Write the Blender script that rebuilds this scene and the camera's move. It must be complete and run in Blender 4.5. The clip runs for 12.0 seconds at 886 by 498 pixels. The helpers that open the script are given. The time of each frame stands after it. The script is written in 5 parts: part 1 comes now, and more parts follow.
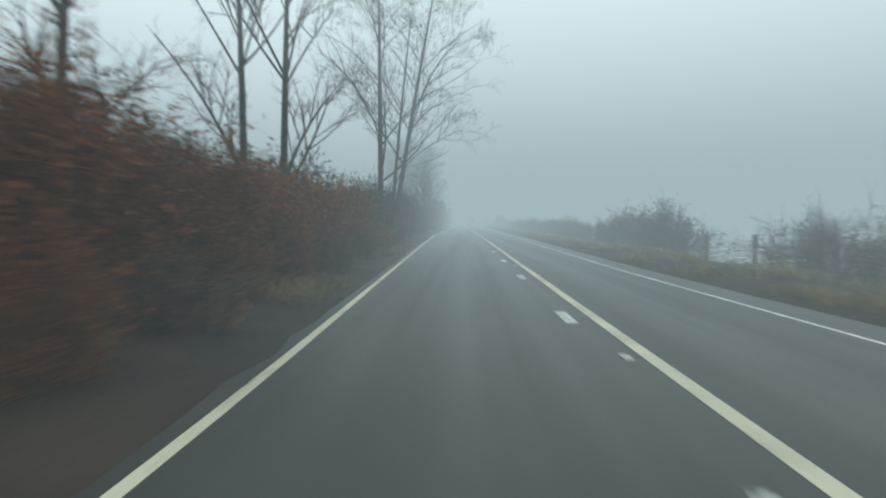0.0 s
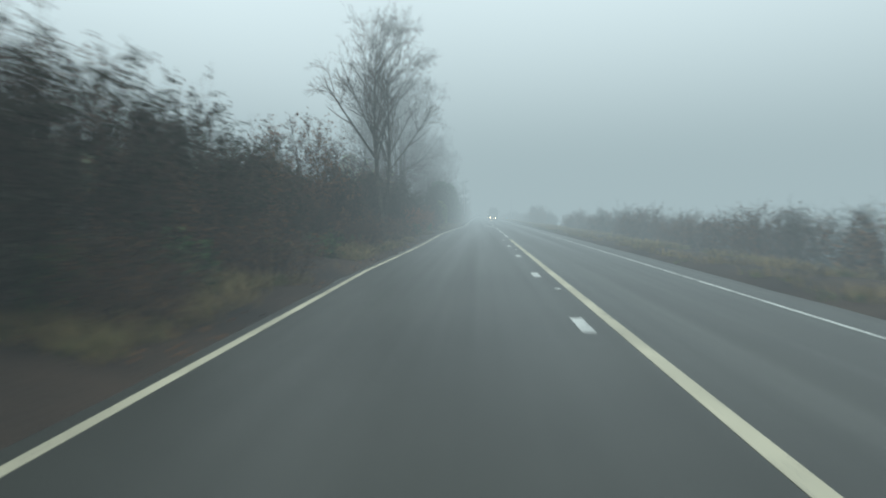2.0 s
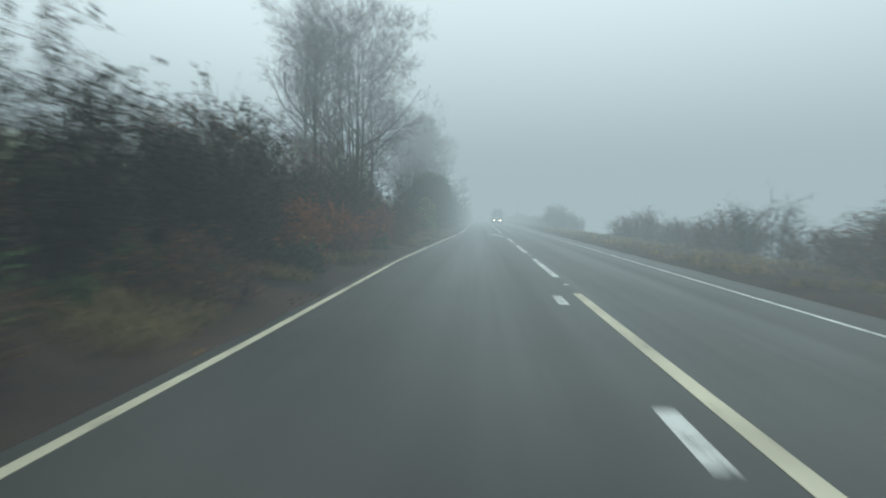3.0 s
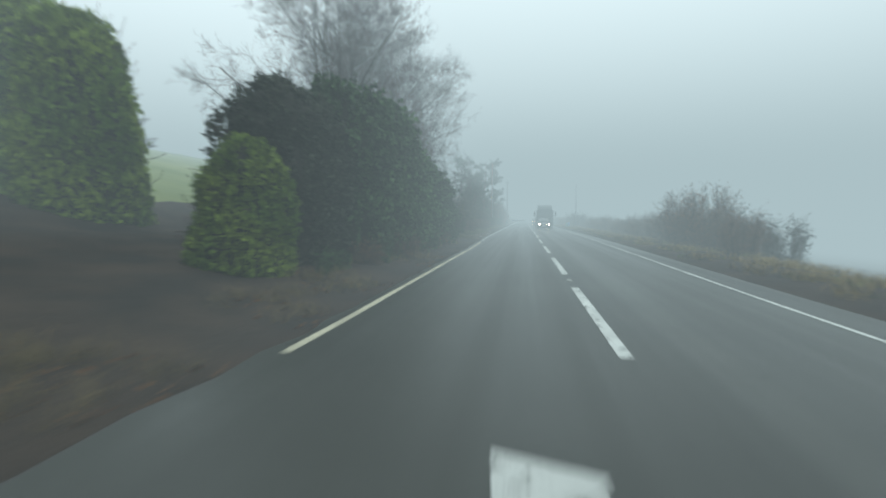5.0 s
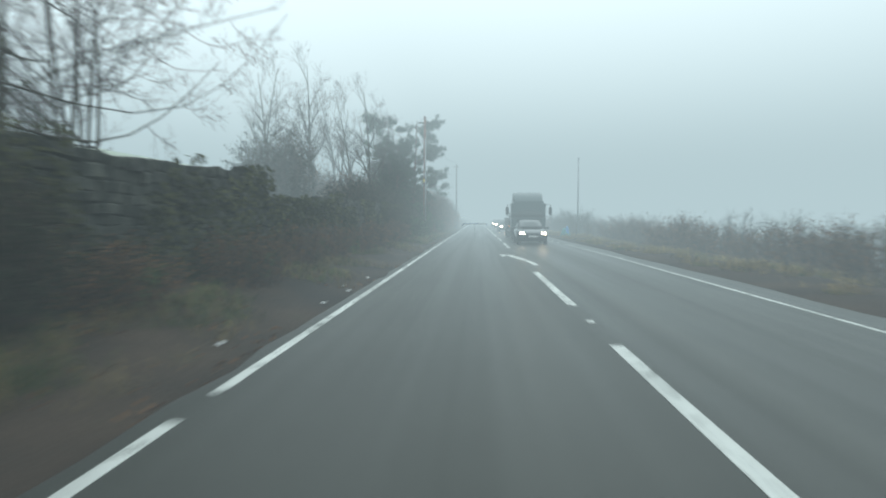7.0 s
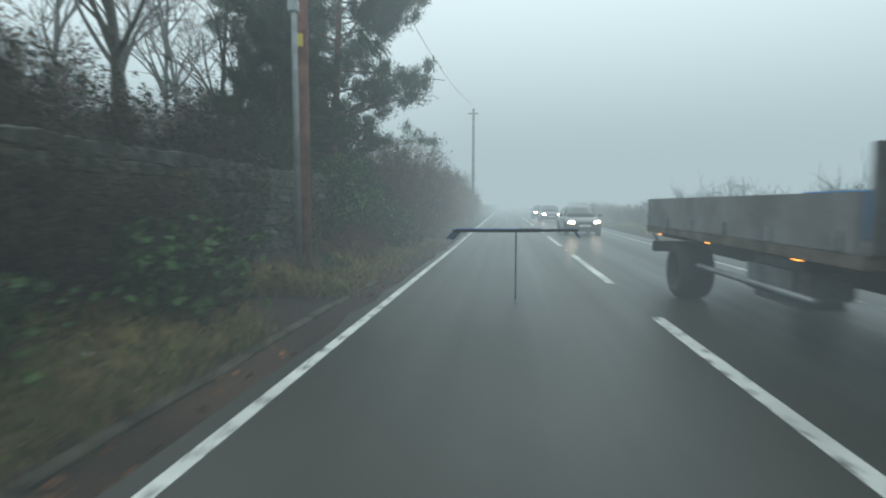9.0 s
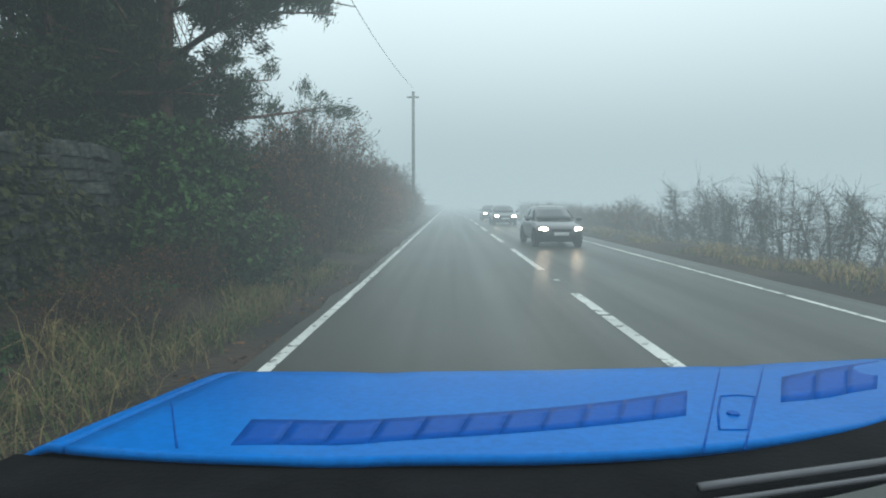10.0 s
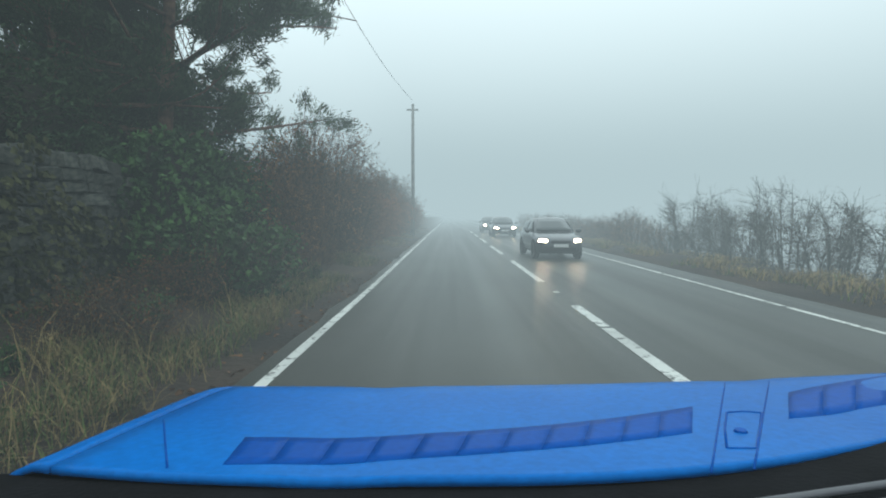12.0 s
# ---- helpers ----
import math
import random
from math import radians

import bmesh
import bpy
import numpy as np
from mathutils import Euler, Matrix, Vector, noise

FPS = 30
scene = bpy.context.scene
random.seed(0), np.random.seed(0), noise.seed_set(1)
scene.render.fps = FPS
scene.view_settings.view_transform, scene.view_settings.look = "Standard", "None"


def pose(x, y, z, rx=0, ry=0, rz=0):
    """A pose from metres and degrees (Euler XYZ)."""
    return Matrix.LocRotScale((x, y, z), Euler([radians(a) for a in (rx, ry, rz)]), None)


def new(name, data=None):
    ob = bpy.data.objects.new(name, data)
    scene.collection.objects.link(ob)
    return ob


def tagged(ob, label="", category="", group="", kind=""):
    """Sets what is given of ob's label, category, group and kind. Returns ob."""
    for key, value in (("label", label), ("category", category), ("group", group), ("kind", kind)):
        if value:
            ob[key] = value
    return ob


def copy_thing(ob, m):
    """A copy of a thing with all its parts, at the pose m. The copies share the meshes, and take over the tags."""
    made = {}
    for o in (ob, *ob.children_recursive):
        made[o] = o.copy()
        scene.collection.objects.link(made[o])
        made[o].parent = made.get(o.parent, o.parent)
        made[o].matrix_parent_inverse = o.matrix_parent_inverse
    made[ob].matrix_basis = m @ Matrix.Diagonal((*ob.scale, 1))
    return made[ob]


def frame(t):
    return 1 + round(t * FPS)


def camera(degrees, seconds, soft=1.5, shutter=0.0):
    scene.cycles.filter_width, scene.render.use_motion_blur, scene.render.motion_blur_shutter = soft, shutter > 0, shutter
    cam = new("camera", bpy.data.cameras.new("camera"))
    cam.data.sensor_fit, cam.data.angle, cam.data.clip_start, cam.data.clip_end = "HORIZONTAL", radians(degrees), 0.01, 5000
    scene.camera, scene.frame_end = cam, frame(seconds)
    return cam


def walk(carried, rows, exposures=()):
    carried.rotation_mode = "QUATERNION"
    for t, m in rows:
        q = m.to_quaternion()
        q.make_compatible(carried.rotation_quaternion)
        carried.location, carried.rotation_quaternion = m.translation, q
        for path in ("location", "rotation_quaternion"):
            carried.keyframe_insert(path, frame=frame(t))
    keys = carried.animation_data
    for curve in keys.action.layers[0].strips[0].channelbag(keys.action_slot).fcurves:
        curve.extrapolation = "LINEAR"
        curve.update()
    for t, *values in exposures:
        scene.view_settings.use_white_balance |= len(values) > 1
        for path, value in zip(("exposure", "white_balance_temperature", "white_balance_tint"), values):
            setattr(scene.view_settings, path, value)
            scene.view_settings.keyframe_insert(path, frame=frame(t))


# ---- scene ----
# The road runs along +y; x = 0 is its centre line. The camera rides in a car, in the left lane.
cam = camera(78.9, 12.0, soft=2.0, shutter=0.35)
EYE = 1.52


def ride(x, y, yaw, pitch, roll=0.0):
    return pose(x, y, EYE, 90 + pitch, roll, yaw)


PATH = [
    (0.0, ride(-2.13, 0.0, 1.8, -2.95)),
    (0.5, ride(-2.04, 11.2, 2.65, -3.2)),
    (1.0, ride(-1.92, 21.5, 3.4, -3.6)),
    (1.5, ride(-1.83, 33.4, 3.8, -3.8)),
    (2.0, ride(-1.87, 43.8, 3.85, -3.7)),
    (2.5, ride(-1.90, 55.6, 3.8, -3.5)),
    (3.0, ride(-1.90, 65.8, 4.0, -3.45)),
    (3.2, ride(-1.88, 70.6, 4.2, -3.45)),
    (4.8, ride(-1.20, 105.1, 8.3, -3.3)),
    (5.0, ride(-1.12, 109.3, 8.5, -3.3)),
    (5.5, ride(-1.50, 119.5, 5.8, -3.5)),
    (6.0, ride(-1.74, 129.9, 4.0, -2.8)),
    (6.5, ride(-1.82, 140.8, 2.7, -2.95)),
    (7.0, ride(-1.68, 150.8, 3.6, -3.2)),
    (7.2, ride(-1.62, 154.9, 3.9, -3.2)),
    (8.8, ride(-1.84, 184.4, 4.9, -5.5)),
    (9.0, ride(-2.05, 186.8, 6.5, -4.75)),
    (9.5, ride(-2.19, 191.95, 5.0, -4.7)),
    (10.0, ride(-2.15, 194.28, 0.65, -4.75)),
    (10.5, ride(-2.15, 194.3, 0.6, -3.7)),
    (11.0, ride(-2.15, 194.3, 0.6, -4.4)),
    (11.5, ride(-2.15, 194.3, 0.6, -3.98)),
    (12.0, ride(-2.15, 194.3, 0.6, -3.5)),
]
walk(cam, PATH, exposures=[(0.0, -0.25), (3.2, -0.2), (5.0, -0.1), (7.2, 0.1), (9.0, -0.05), (10.0, 0.04), (12.0, 0.04)])

# ---- light: thick daylight fog, given a glow that stands in for scattered overcast light ----
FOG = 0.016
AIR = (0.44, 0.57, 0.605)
CLOUD = 1.55

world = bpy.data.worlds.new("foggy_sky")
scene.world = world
world.use_nodes = True
wt = world.node_tree
wt.nodes.clear()
w_out = wt.nodes.new("ShaderNodeOutputWorld")
w_sky = wt.nodes.new("ShaderNodeTexSky")
w_sky.sky_type, w_sky.sun_disc = "NISHITA", False
w_sky.sun_elevation, w_sky.sun_rotation = radians(30), radians(120)
w_bg = wt.nodes.new("ShaderNodeBackground")
w_bg.inputs["Strength"].default_value = 0.1
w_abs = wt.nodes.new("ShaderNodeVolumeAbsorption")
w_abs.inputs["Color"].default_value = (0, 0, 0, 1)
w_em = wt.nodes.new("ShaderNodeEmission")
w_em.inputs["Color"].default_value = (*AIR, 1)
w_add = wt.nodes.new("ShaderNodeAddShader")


def w_range(source, a, b, lo, hi):
    """A smooth step of a coordinate."""
    n = wt.nodes.new("ShaderNodeMapRange")
    n.interpolation_type = "SMOOTHSTEP"
    for key, value in zip(("From Min", "From Max", "To Min", "To Max"), (a, b, lo, hi)):
        n.inputs[key].default_value = value
    wt.links.new(source, n.inputs["Value"])
    return n.outputs["Result"]


def w_math(kind, a, b):
    n = wt.nodes.new("ShaderNodeMath")
    n.operation = kind
    for slot, value in zip(n.inputs, (a, b)):
        if isinstance(value, float):
            slot.default_value = value
        else:
            wt.links.new(value, slot)
    return n.outputs[0]


# a pocket of thinner fog, added along the left bank to keep hedges dark
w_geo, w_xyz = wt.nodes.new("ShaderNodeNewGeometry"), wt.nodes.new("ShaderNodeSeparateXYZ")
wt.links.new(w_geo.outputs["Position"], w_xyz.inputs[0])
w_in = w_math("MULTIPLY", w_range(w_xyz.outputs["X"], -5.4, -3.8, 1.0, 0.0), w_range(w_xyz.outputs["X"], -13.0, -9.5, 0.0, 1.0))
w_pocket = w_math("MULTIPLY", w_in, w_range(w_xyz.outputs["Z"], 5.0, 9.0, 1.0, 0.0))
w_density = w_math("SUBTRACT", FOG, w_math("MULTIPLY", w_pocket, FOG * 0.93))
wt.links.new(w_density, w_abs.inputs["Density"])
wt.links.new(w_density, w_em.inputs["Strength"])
world.cycles.volume_step_size = 4.0
scene.cycles.volume_max_steps = 40
wt.links.new(w_sky.outputs[0], w_bg.inputs["Color"])
wt.links.new(w_bg.outputs[0], w_out.inputs["Surface"])
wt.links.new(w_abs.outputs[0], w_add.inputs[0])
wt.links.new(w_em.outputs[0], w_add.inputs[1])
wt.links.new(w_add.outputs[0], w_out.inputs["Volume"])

# the bright overcast above the fog: one wide lit cloud layer, 32 m up
cloud = bpy.data.lights.new("overcast_cloud", "AREA")
cloud.shape, cloud.size = "SQUARE", 3000.0
cloud.energy = CLOUD * math.pi * 3000.0 ** 2
cloud.color = (0.86, 0.97, 1.0)
cloud_layer = new("overcast_cloud", cloud)
cloud_layer.matrix_basis = pose(0, 110, 32)
cloud_layer.visible_camera = True
scene.cycles.max_bounces, scene.cycles.diffuse_bounces, scene.cycles.glossy_bounces = 2, 1, 1

# ---- materials ----
def surface(name, c1, c2, scale=4.0, rough=0.85, bump=0.3, fine=40.0, metal=0.0, spread=0.15, c3=None, coat=0.0, bump_size=0.02, spec=0.3):
    """Two colours mixed by a coarse noise, mottled by a fine one, and changed a little from object to object and island to island."""
    m = bpy.data.materials.new(name)
    m.use_nodes = True
    nt = m.node_tree
    b = nt.nodes["Principled BSDF"]
    co = nt.nodes.new("ShaderNodeTexCoord")
    n1, n2 = nt.nodes.new("ShaderNodeTexNoise"), nt.nodes.new("ShaderNodeTexNoise")
    n1.inputs["Scale"].default_value, n1.inputs["Detail"].default_value = scale, 5
    n2.inputs["Scale"].default_value, n2.inputs["Detail"].default_value = fine, 3
    ramp = nt.nodes.new("ShaderNodeValToRGB")
    e = ramp.color_ramp.elements
    e[0].position, e[0].color = 0.36, (*c1, 1)
    e[1].position, e[1].color = 0.66, (*c2, 1)
    if c3:
        x = e.new(0.8)
        x.color = (*c3, 1)
    info, geo = nt.nodes.new("ShaderNodeObjectInfo"), nt.nodes.new("ShaderNodeNewGeometry")
    add = nt.nodes.new("ShaderNodeMath")
    add.operation = "ADD"
    nt.links.new(info.outputs["Random"], add.inputs[0])
    nt.links.new(geo.outputs["Random Per Island"], add.inputs[1])
    val = nt.nodes.new("ShaderNodeMapRange")
    val.inputs["From Max"].default_value = 2.0
    val.inputs["To Min"].default_value, val.inputs["To Max"].default_value = 1 - 2 * spread, 1 + 2 * spread
    mot = nt.nodes.new("ShaderNodeMapRange")
    mot.inputs["To Min"].default_value, mot.inputs["To Max"].default_value = 0.7, 1.3
    mul = nt.nodes.new("ShaderNodeMath")
    mul.operation = "MULTIPLY"
    hsv = nt.nodes.new("ShaderNodeHueSaturation")
    bp = nt.nodes.new("ShaderNodeBump")
    bp.inputs["Strength"].default_value, bp.inputs["Distance"].default_value = bump, bump_size
    for n in (n1, n2):
        nt.links.new(co.outputs["Object"], n.inputs["Vector"])
    nt.links.new(n1.outputs["Fac"], ramp.inputs["Fac"])
    nt.links.new(add.outputs[0], val.inputs["Value"])
    nt.links.new(n2.outputs["Fac"], mot.inputs["Value"])
    nt.links.new(val.outputs[0], mul.inputs[0])
    nt.links.new(mot.outputs[0], mul.inputs[1])
    nt.links.new(mul.outputs[0], hsv.inputs["Value"])
    nt.links.new(ramp.outputs[0], hsv.inputs["Color"])
    nt.links.new(hsv.outputs[0], b.inputs["Base Color"])
    nt.links.new(n2.outputs["Fac"], bp.inputs["Height"])
    nt.links.new(bp.outputs[0], b.inputs["Normal"])
    b.inputs["Roughness"].default_value, b.inputs["Metallic"].default_value = rough, metal
    b.inputs["Coat Weight"].default_value = coat
    b.inputs["Specular IOR Level"].default_value = spec
    return m


def plain(name, col, rough=0.5, metal=0.0, glow=0.0, coat=0.0):
    m = bpy.data.materials.new(name)
    m.use_nodes = True
    b = m.node_tree.nodes["Principled BSDF"]
    b.inputs["Base Color"].default_value = (*col, 1)
    b.inputs["Roughness"].default_value, b.inputs["Metallic"].default_value = rough, metal
    b.inputs["Coat Weight"].default_value = coat
    if glow:
        b.inputs["Emission Color"].default_value = (*col, 1)
        b.inputs["Emission Strength"].default_value = glow
    return m


def asphalt(name):
    """Damp road: stone grain, long wheel tracks that shine more, patches and hairline seams."""
    m = bpy.data.materials.new(name)
    m.use_nodes = True
    nt = m.node_tree
    b = nt.nodes["Principled BSDF"]
    co = nt.nodes.new("ShaderNodeTexCoord")
    stretch = nt.nodes.new("ShaderNodeMapping")
    stretch.inputs["Scale"].default_value = (1.15, 0.018, 1.0)
    tracks, patch, grain, stone = (nt.nodes.new("ShaderNodeTexNoise") for _ in range(4))
    tracks.inputs["Scale"].default_value, tracks.inputs["Detail"].default_value = 1.0, 4
    patch.inputs["Scale"].default_value, patch.inputs["Detail"].default_value = 0.35, 4
    grain.inputs["Scale"].default_value, grain.inputs["Detail"].default_value = 70, 4
    stone.inputs["Scale"].default_value, stone.inputs["Detail"].default_value = 9, 5
    nt.links.new(co.outputs["Object"], stretch.inputs["Vector"])
    nt.links.new(stretch.outputs[0], tracks.inputs["Vector"])
    for n in (patch, grain, stone):
        nt.links.new(co.outputs["Object"], n.inputs["Vector"])
    ramp = nt.nodes.new("ShaderNodeValToRGB")
    e = ramp.color_ramp.elements
    e[0].position, e[0].color = 0.35, (0.025, 0.026, 0.021, 1)
    e[1].position, e[1].color = 0.7, (0.054, 0.055, 0.046, 1)
    mix = nt.nodes.new("ShaderNodeMath")
    mix.operation = "MULTIPLY_ADD"
    mix.inputs[1].default_value = 0.35
    nt.links.new(grain.outputs["Fac"], mix.inputs[0])
    half = nt.nodes.new("ShaderNodeMath")
    half.operation = "MULTIPLY_ADD"
    half.inputs[1].default_value = 0.2
    nt.links.new(tracks.outputs["Fac"], half.inputs[0])
    third = nt.nodes.new("ShaderNodeMath")
    third.operation = "MULTIPLY"
    third.inputs[1].default_value = 0.45
    nt.links.new(patch.outputs["Fac"], third.inputs[0])
    nt.links.new(third.outputs[0], half.inputs[2])
    nt.links.new(half.outputs[0], mix.inputs[2])
    # wet sheen of the far lane's wheel track, painted in as a paler band
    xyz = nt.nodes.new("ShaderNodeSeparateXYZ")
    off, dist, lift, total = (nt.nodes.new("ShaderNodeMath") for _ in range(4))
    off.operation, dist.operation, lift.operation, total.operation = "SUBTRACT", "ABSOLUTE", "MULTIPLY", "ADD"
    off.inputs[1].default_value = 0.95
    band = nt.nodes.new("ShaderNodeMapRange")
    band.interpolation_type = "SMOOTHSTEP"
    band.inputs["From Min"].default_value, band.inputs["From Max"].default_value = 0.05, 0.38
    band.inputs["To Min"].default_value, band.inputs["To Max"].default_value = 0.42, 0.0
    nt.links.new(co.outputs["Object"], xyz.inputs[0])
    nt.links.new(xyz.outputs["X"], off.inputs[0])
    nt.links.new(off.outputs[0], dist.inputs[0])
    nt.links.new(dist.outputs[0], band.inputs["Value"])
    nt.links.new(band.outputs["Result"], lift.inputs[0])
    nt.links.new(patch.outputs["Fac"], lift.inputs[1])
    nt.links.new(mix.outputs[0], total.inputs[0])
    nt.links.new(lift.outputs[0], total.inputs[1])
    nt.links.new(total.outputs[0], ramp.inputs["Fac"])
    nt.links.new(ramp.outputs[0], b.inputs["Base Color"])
    rr = nt.nodes.new("ShaderNodeMapRange")
    rr.inputs["From Min"].default_value, rr.inputs["From Max"].default_value = 0.3, 0.7
    rr.inputs["To Min"].default_value, rr.inputs["To Max"].default_value = 0.46, 0.3
    nt.links.new(tracks.outputs["Fac"], rr.inputs["Value"])
    nt.links.new(rr.outputs[0], b.inputs["Roughness"])
    bp = nt.nodes.new("ShaderNodeBump")
    b.inputs["Specular IOR Level"].default_value = 0.27
    bp.inputs["Strength"].default_value, bp.inputs["Distance"].default_value = 0.35, 0.008
    nt.links.new(grain.outputs["Fac"], bp.inputs["Height"])
    nt.links.new(bp.outputs[0], b.inputs["Normal"])
    return m


def paint_line(name, col, wear=0.0):
    """Thermoplastic road paint, worn through to the asphalt in chips."""
    m = bpy.data.materials.new(name)
    m.use_nodes = True
    nt = m.node_tree
    b = nt.nodes["Principled BSDF"]
    co = nt.nodes.new("ShaderNodeTexCoord")
    chip, dirt = nt.nodes.new("ShaderNodeTexNoise"), nt.nodes.new("ShaderNodeTexNoise")
    chip.inputs["Scale"].default_value, chip.inputs["Detail"].default_value = 5.0, 10
    chip.inputs["Roughness"].default_value = 0.7
    dirt.inputs["Scale"].default_value, dirt.inputs["Detail"].default_value = 0.6, 5
    for n in (chip, dirt):
        nt.links.new(co.outputs["Object"], n.inputs["Vector"])
    worn = nt.nodes.new("ShaderNodeValToRGB")
    worn.color_ramp.elements[0].position, worn.color_ramp.elements[0].color = 0.34 + wear, (0.07, 0.07, 0.065, 1)
    worn.color_ramp.elements[1].position, worn.color_ramp.elements[1].color = 0.42 + wear, (*col, 1)
    hsv = nt.nodes.new("ShaderNodeHueSaturation")
    rng = nt.nodes.new("ShaderNodeMapRange")
    rng.inputs["From Min"].default_value, rng.inputs["From Max"].default_value = 0.3, 0.7
    rng.inputs["To Min"].default_value, rng.inputs["To Max"].default_value = 0.65, 1.1
    nt.links.new(chip.outputs["Fac"], worn.inputs["Fac"])
    nt.links.new(dirt.outputs["Fac"], rng.inputs["Value"])
    nt.links.new(rng.outputs[0], hsv.inputs["Value"])
    nt.links.new(worn.outputs[0], hsv.inputs["Color"])
    nt.links.new(hsv.outputs[0], b.inputs["Base Color"])
    b.inputs["Roughness"].default_value = 0.55
    b.inputs["Specular IOR Level"].default_value = 0.3
    return m


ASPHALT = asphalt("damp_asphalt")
CREAM = paint_line("cream_road_paint", (0.60, 0.55, 0.40))
WHITE = paint_line("white_road_paint", (0.66, 0.67, 0.63), 0.045)
SOIL = surface("verge_soil", (0.014, 0.009, 0.006), (0.042, 0.025, 0.015), 0.5, 0.95, 0.8, 14, c3=(0.025, 0.03, 0.012), bump_size=0.06)
FIELD = surface("field_grass", (0.14, 0.18, 0.05), (0.22, 0.25, 0.085), 0.2, 0.95, 0.5, 12)
BARK = surface("bark", (0.032, 0.030, 0.024), (0.075, 0.07, 0.055), 6, 0.9, 0.8, 30, c3=(0.07, 0.085, 0.045))
PINE_BARK = surface("pine_bark", (0.06, 0.035, 0.025), (0.14, 0.075, 0.05), 5, 0.9, 0.8, 22)
TWIG = surface("twig_bark", (0.04, 0.028, 0.022), (0.085, 0.06, 0.046), 2, 0.9, 0.2)
PURPLE = surface("birch_twig_bark", (0.06, 0.042, 0.045), (0.12, 0.088, 0.09), 2, 0.9, 0.2)
RUST = surface("bracken_stem", (0.09, 0.034, 0.016), (0.19, 0.075, 0.03), 1.2, 0.9, 0.2)
DEAD = surface("dead_leaf", (0.10, 0.044, 0.018), (0.20, 0.095, 0.036), 1.5, 0.85, 0.2, spread=0.25)
RUSTLEAF = surface("bracken_leaf", (0.13, 0.038, 0.011), (0.26, 0.088, 0.025), 1.5, 0.85, 0.2, spread=0.25)
HOLLY = surface("dark_leaf", (0.014, 0.020, 0.010), (0.03, 0.036, 0.018), 1.5, 0.75, 0.2, spread=0.25)
IVY = surface("ivy_leaf", (0.010, 0.028, 0.009), (0.055, 0.12, 0.03), 1.6, 0.7, 0.2, spread=0.3)
CONIFER = surface("conifer_leaf", (0.085, 0.16, 0.014), (0.23, 0.31, 0.034), 1.2, 0.8, 0.2, spread=0.25)
NEEDLE = surface("pine_needle", (0.018, 0.04, 0.018), (0.05, 0.085, 0.034), 1.5, 0.8, 0.2, spread=0.25)
# dark colour standing in for shade inside hedges and behind wall stones
SHADE = surface("inner_shade", (0.012, 0.012, 0.009), (0.03, 0.028, 0.02), 2, 0.95, 0.6, 12)
STRAW = surface("dry_grass", (0.11, 0.078, 0.03), (0.22, 0.16, 0.065), 0.8, 0.85, 0.2, spread=0.25)
TAN = surface("tan_grass", (0.15, 0.105, 0.042), (0.29, 0.205, 0.08), 0.5, 0.85, 0.2, spread=0.25)
GRASS = surface("green_grass", (0.04, 0.075, 0.015), (0.11, 0.13, 0.03), 0.8, 0.8, 0.2, spread=0.25)
STONE = surface("mossy_stone", (0.028, 0.031, 0.028), (0.09, 0.093, 0.078), 3.5, 0.9, 0.8, 26, c3=(0.06, 0.072, 0.024), spread=0.2)
WALLIVY = surface("mossy_ivy_leaf", (0.035, 0.04, 0.014), (0.09, 0.09, 0.034), 0.8, 0.8, 0.2, spread=0.25)
KERB = surface("concrete", (0.022, 0.021, 0.016), (0.06, 0.054, 0.04), 2, 0.9, 0.5)
POLEWOOD = surface("pole_wood", (0.12, 0.055, 0.04), (0.22, 0.11, 0.08), 3, 0.8, 0.4)
STEEL = surface("galvanised_steel", (0.22, 0.24, 0.25), (0.34, 0.36, 0.37), 3, 0.5, 0.1, metal=0.6)
WHITEWOOD = surface("white_paint_wood", (0.55, 0.56, 0.55), (0.75, 0.76, 0.74), 3, 0.7, 0.2)
OLDWOOD = surface("weathered_wood", (0.07, 0.06, 0.05), (0.15, 0.13, 0.11), 3, 0.9, 0.4)
BLUE = surface("blue_car_paint", (0.0, 0.12, 0.43), (0.0, 0.15, 0.51), 1.6, 0.3, 0.01, 60, spread=0.0, spec=0.07)
DEEPBLUE = surface("dark_blue_trim_and_reflection", (0.0, 0.068, 0.33), (0.0, 0.082, 0.38), 3, 0.35, 0.01, 60, spread=0.02, spec=0.05)
BLACK = surface("black_plastic", (0.005, 0.005, 0.006), (0.010, 0.010, 0.012), 8, 0.95, 0.2, 90, spec=0.1)
GREYTRIM = plain("grey_trim", (0.09, 0.09, 0.10), 0.4)
RUBBER = plain("tyre_rubber", (0.02, 0.02, 0.02), 0.85)
ALLOY = plain("alloy", (0.35, 0.36, 0.37), 0.35, 0.9)
DARKPAINT = plain("dark_grey_car_paint", (0.02, 0.022, 0.026), 0.3, 0.2, coat=1.0)
BLACKPAINT = plain("black_car_paint", (0.008, 0.009, 0.012), 0.25, 0.1, coat=1.0)
TRUCKPAINT = plain("dark_green_cab_paint", (0.012, 0.04, 0.045), 0.4, coat=0.5)
BEDPAINT = surface("grey_sideboard", (0.14, 0.14, 0.14), (0.22, 0.22, 0.22), 2, 0.6, 0.2)
GLASSY = plain("car_glass", (0.02, 0.03, 0.032), 0.06, coat=0.3)
LAMP = plain("lit_headlight", (1.0, 0.80, 0.50), 0.3, glow=60.0)
AMBER = plain("amber_lamp", (1.0, 0.36, 0.05), 0.3, glow=4.0)
PLATE = plain("plate", (0.7, 0.7, 0.68), 0.4)
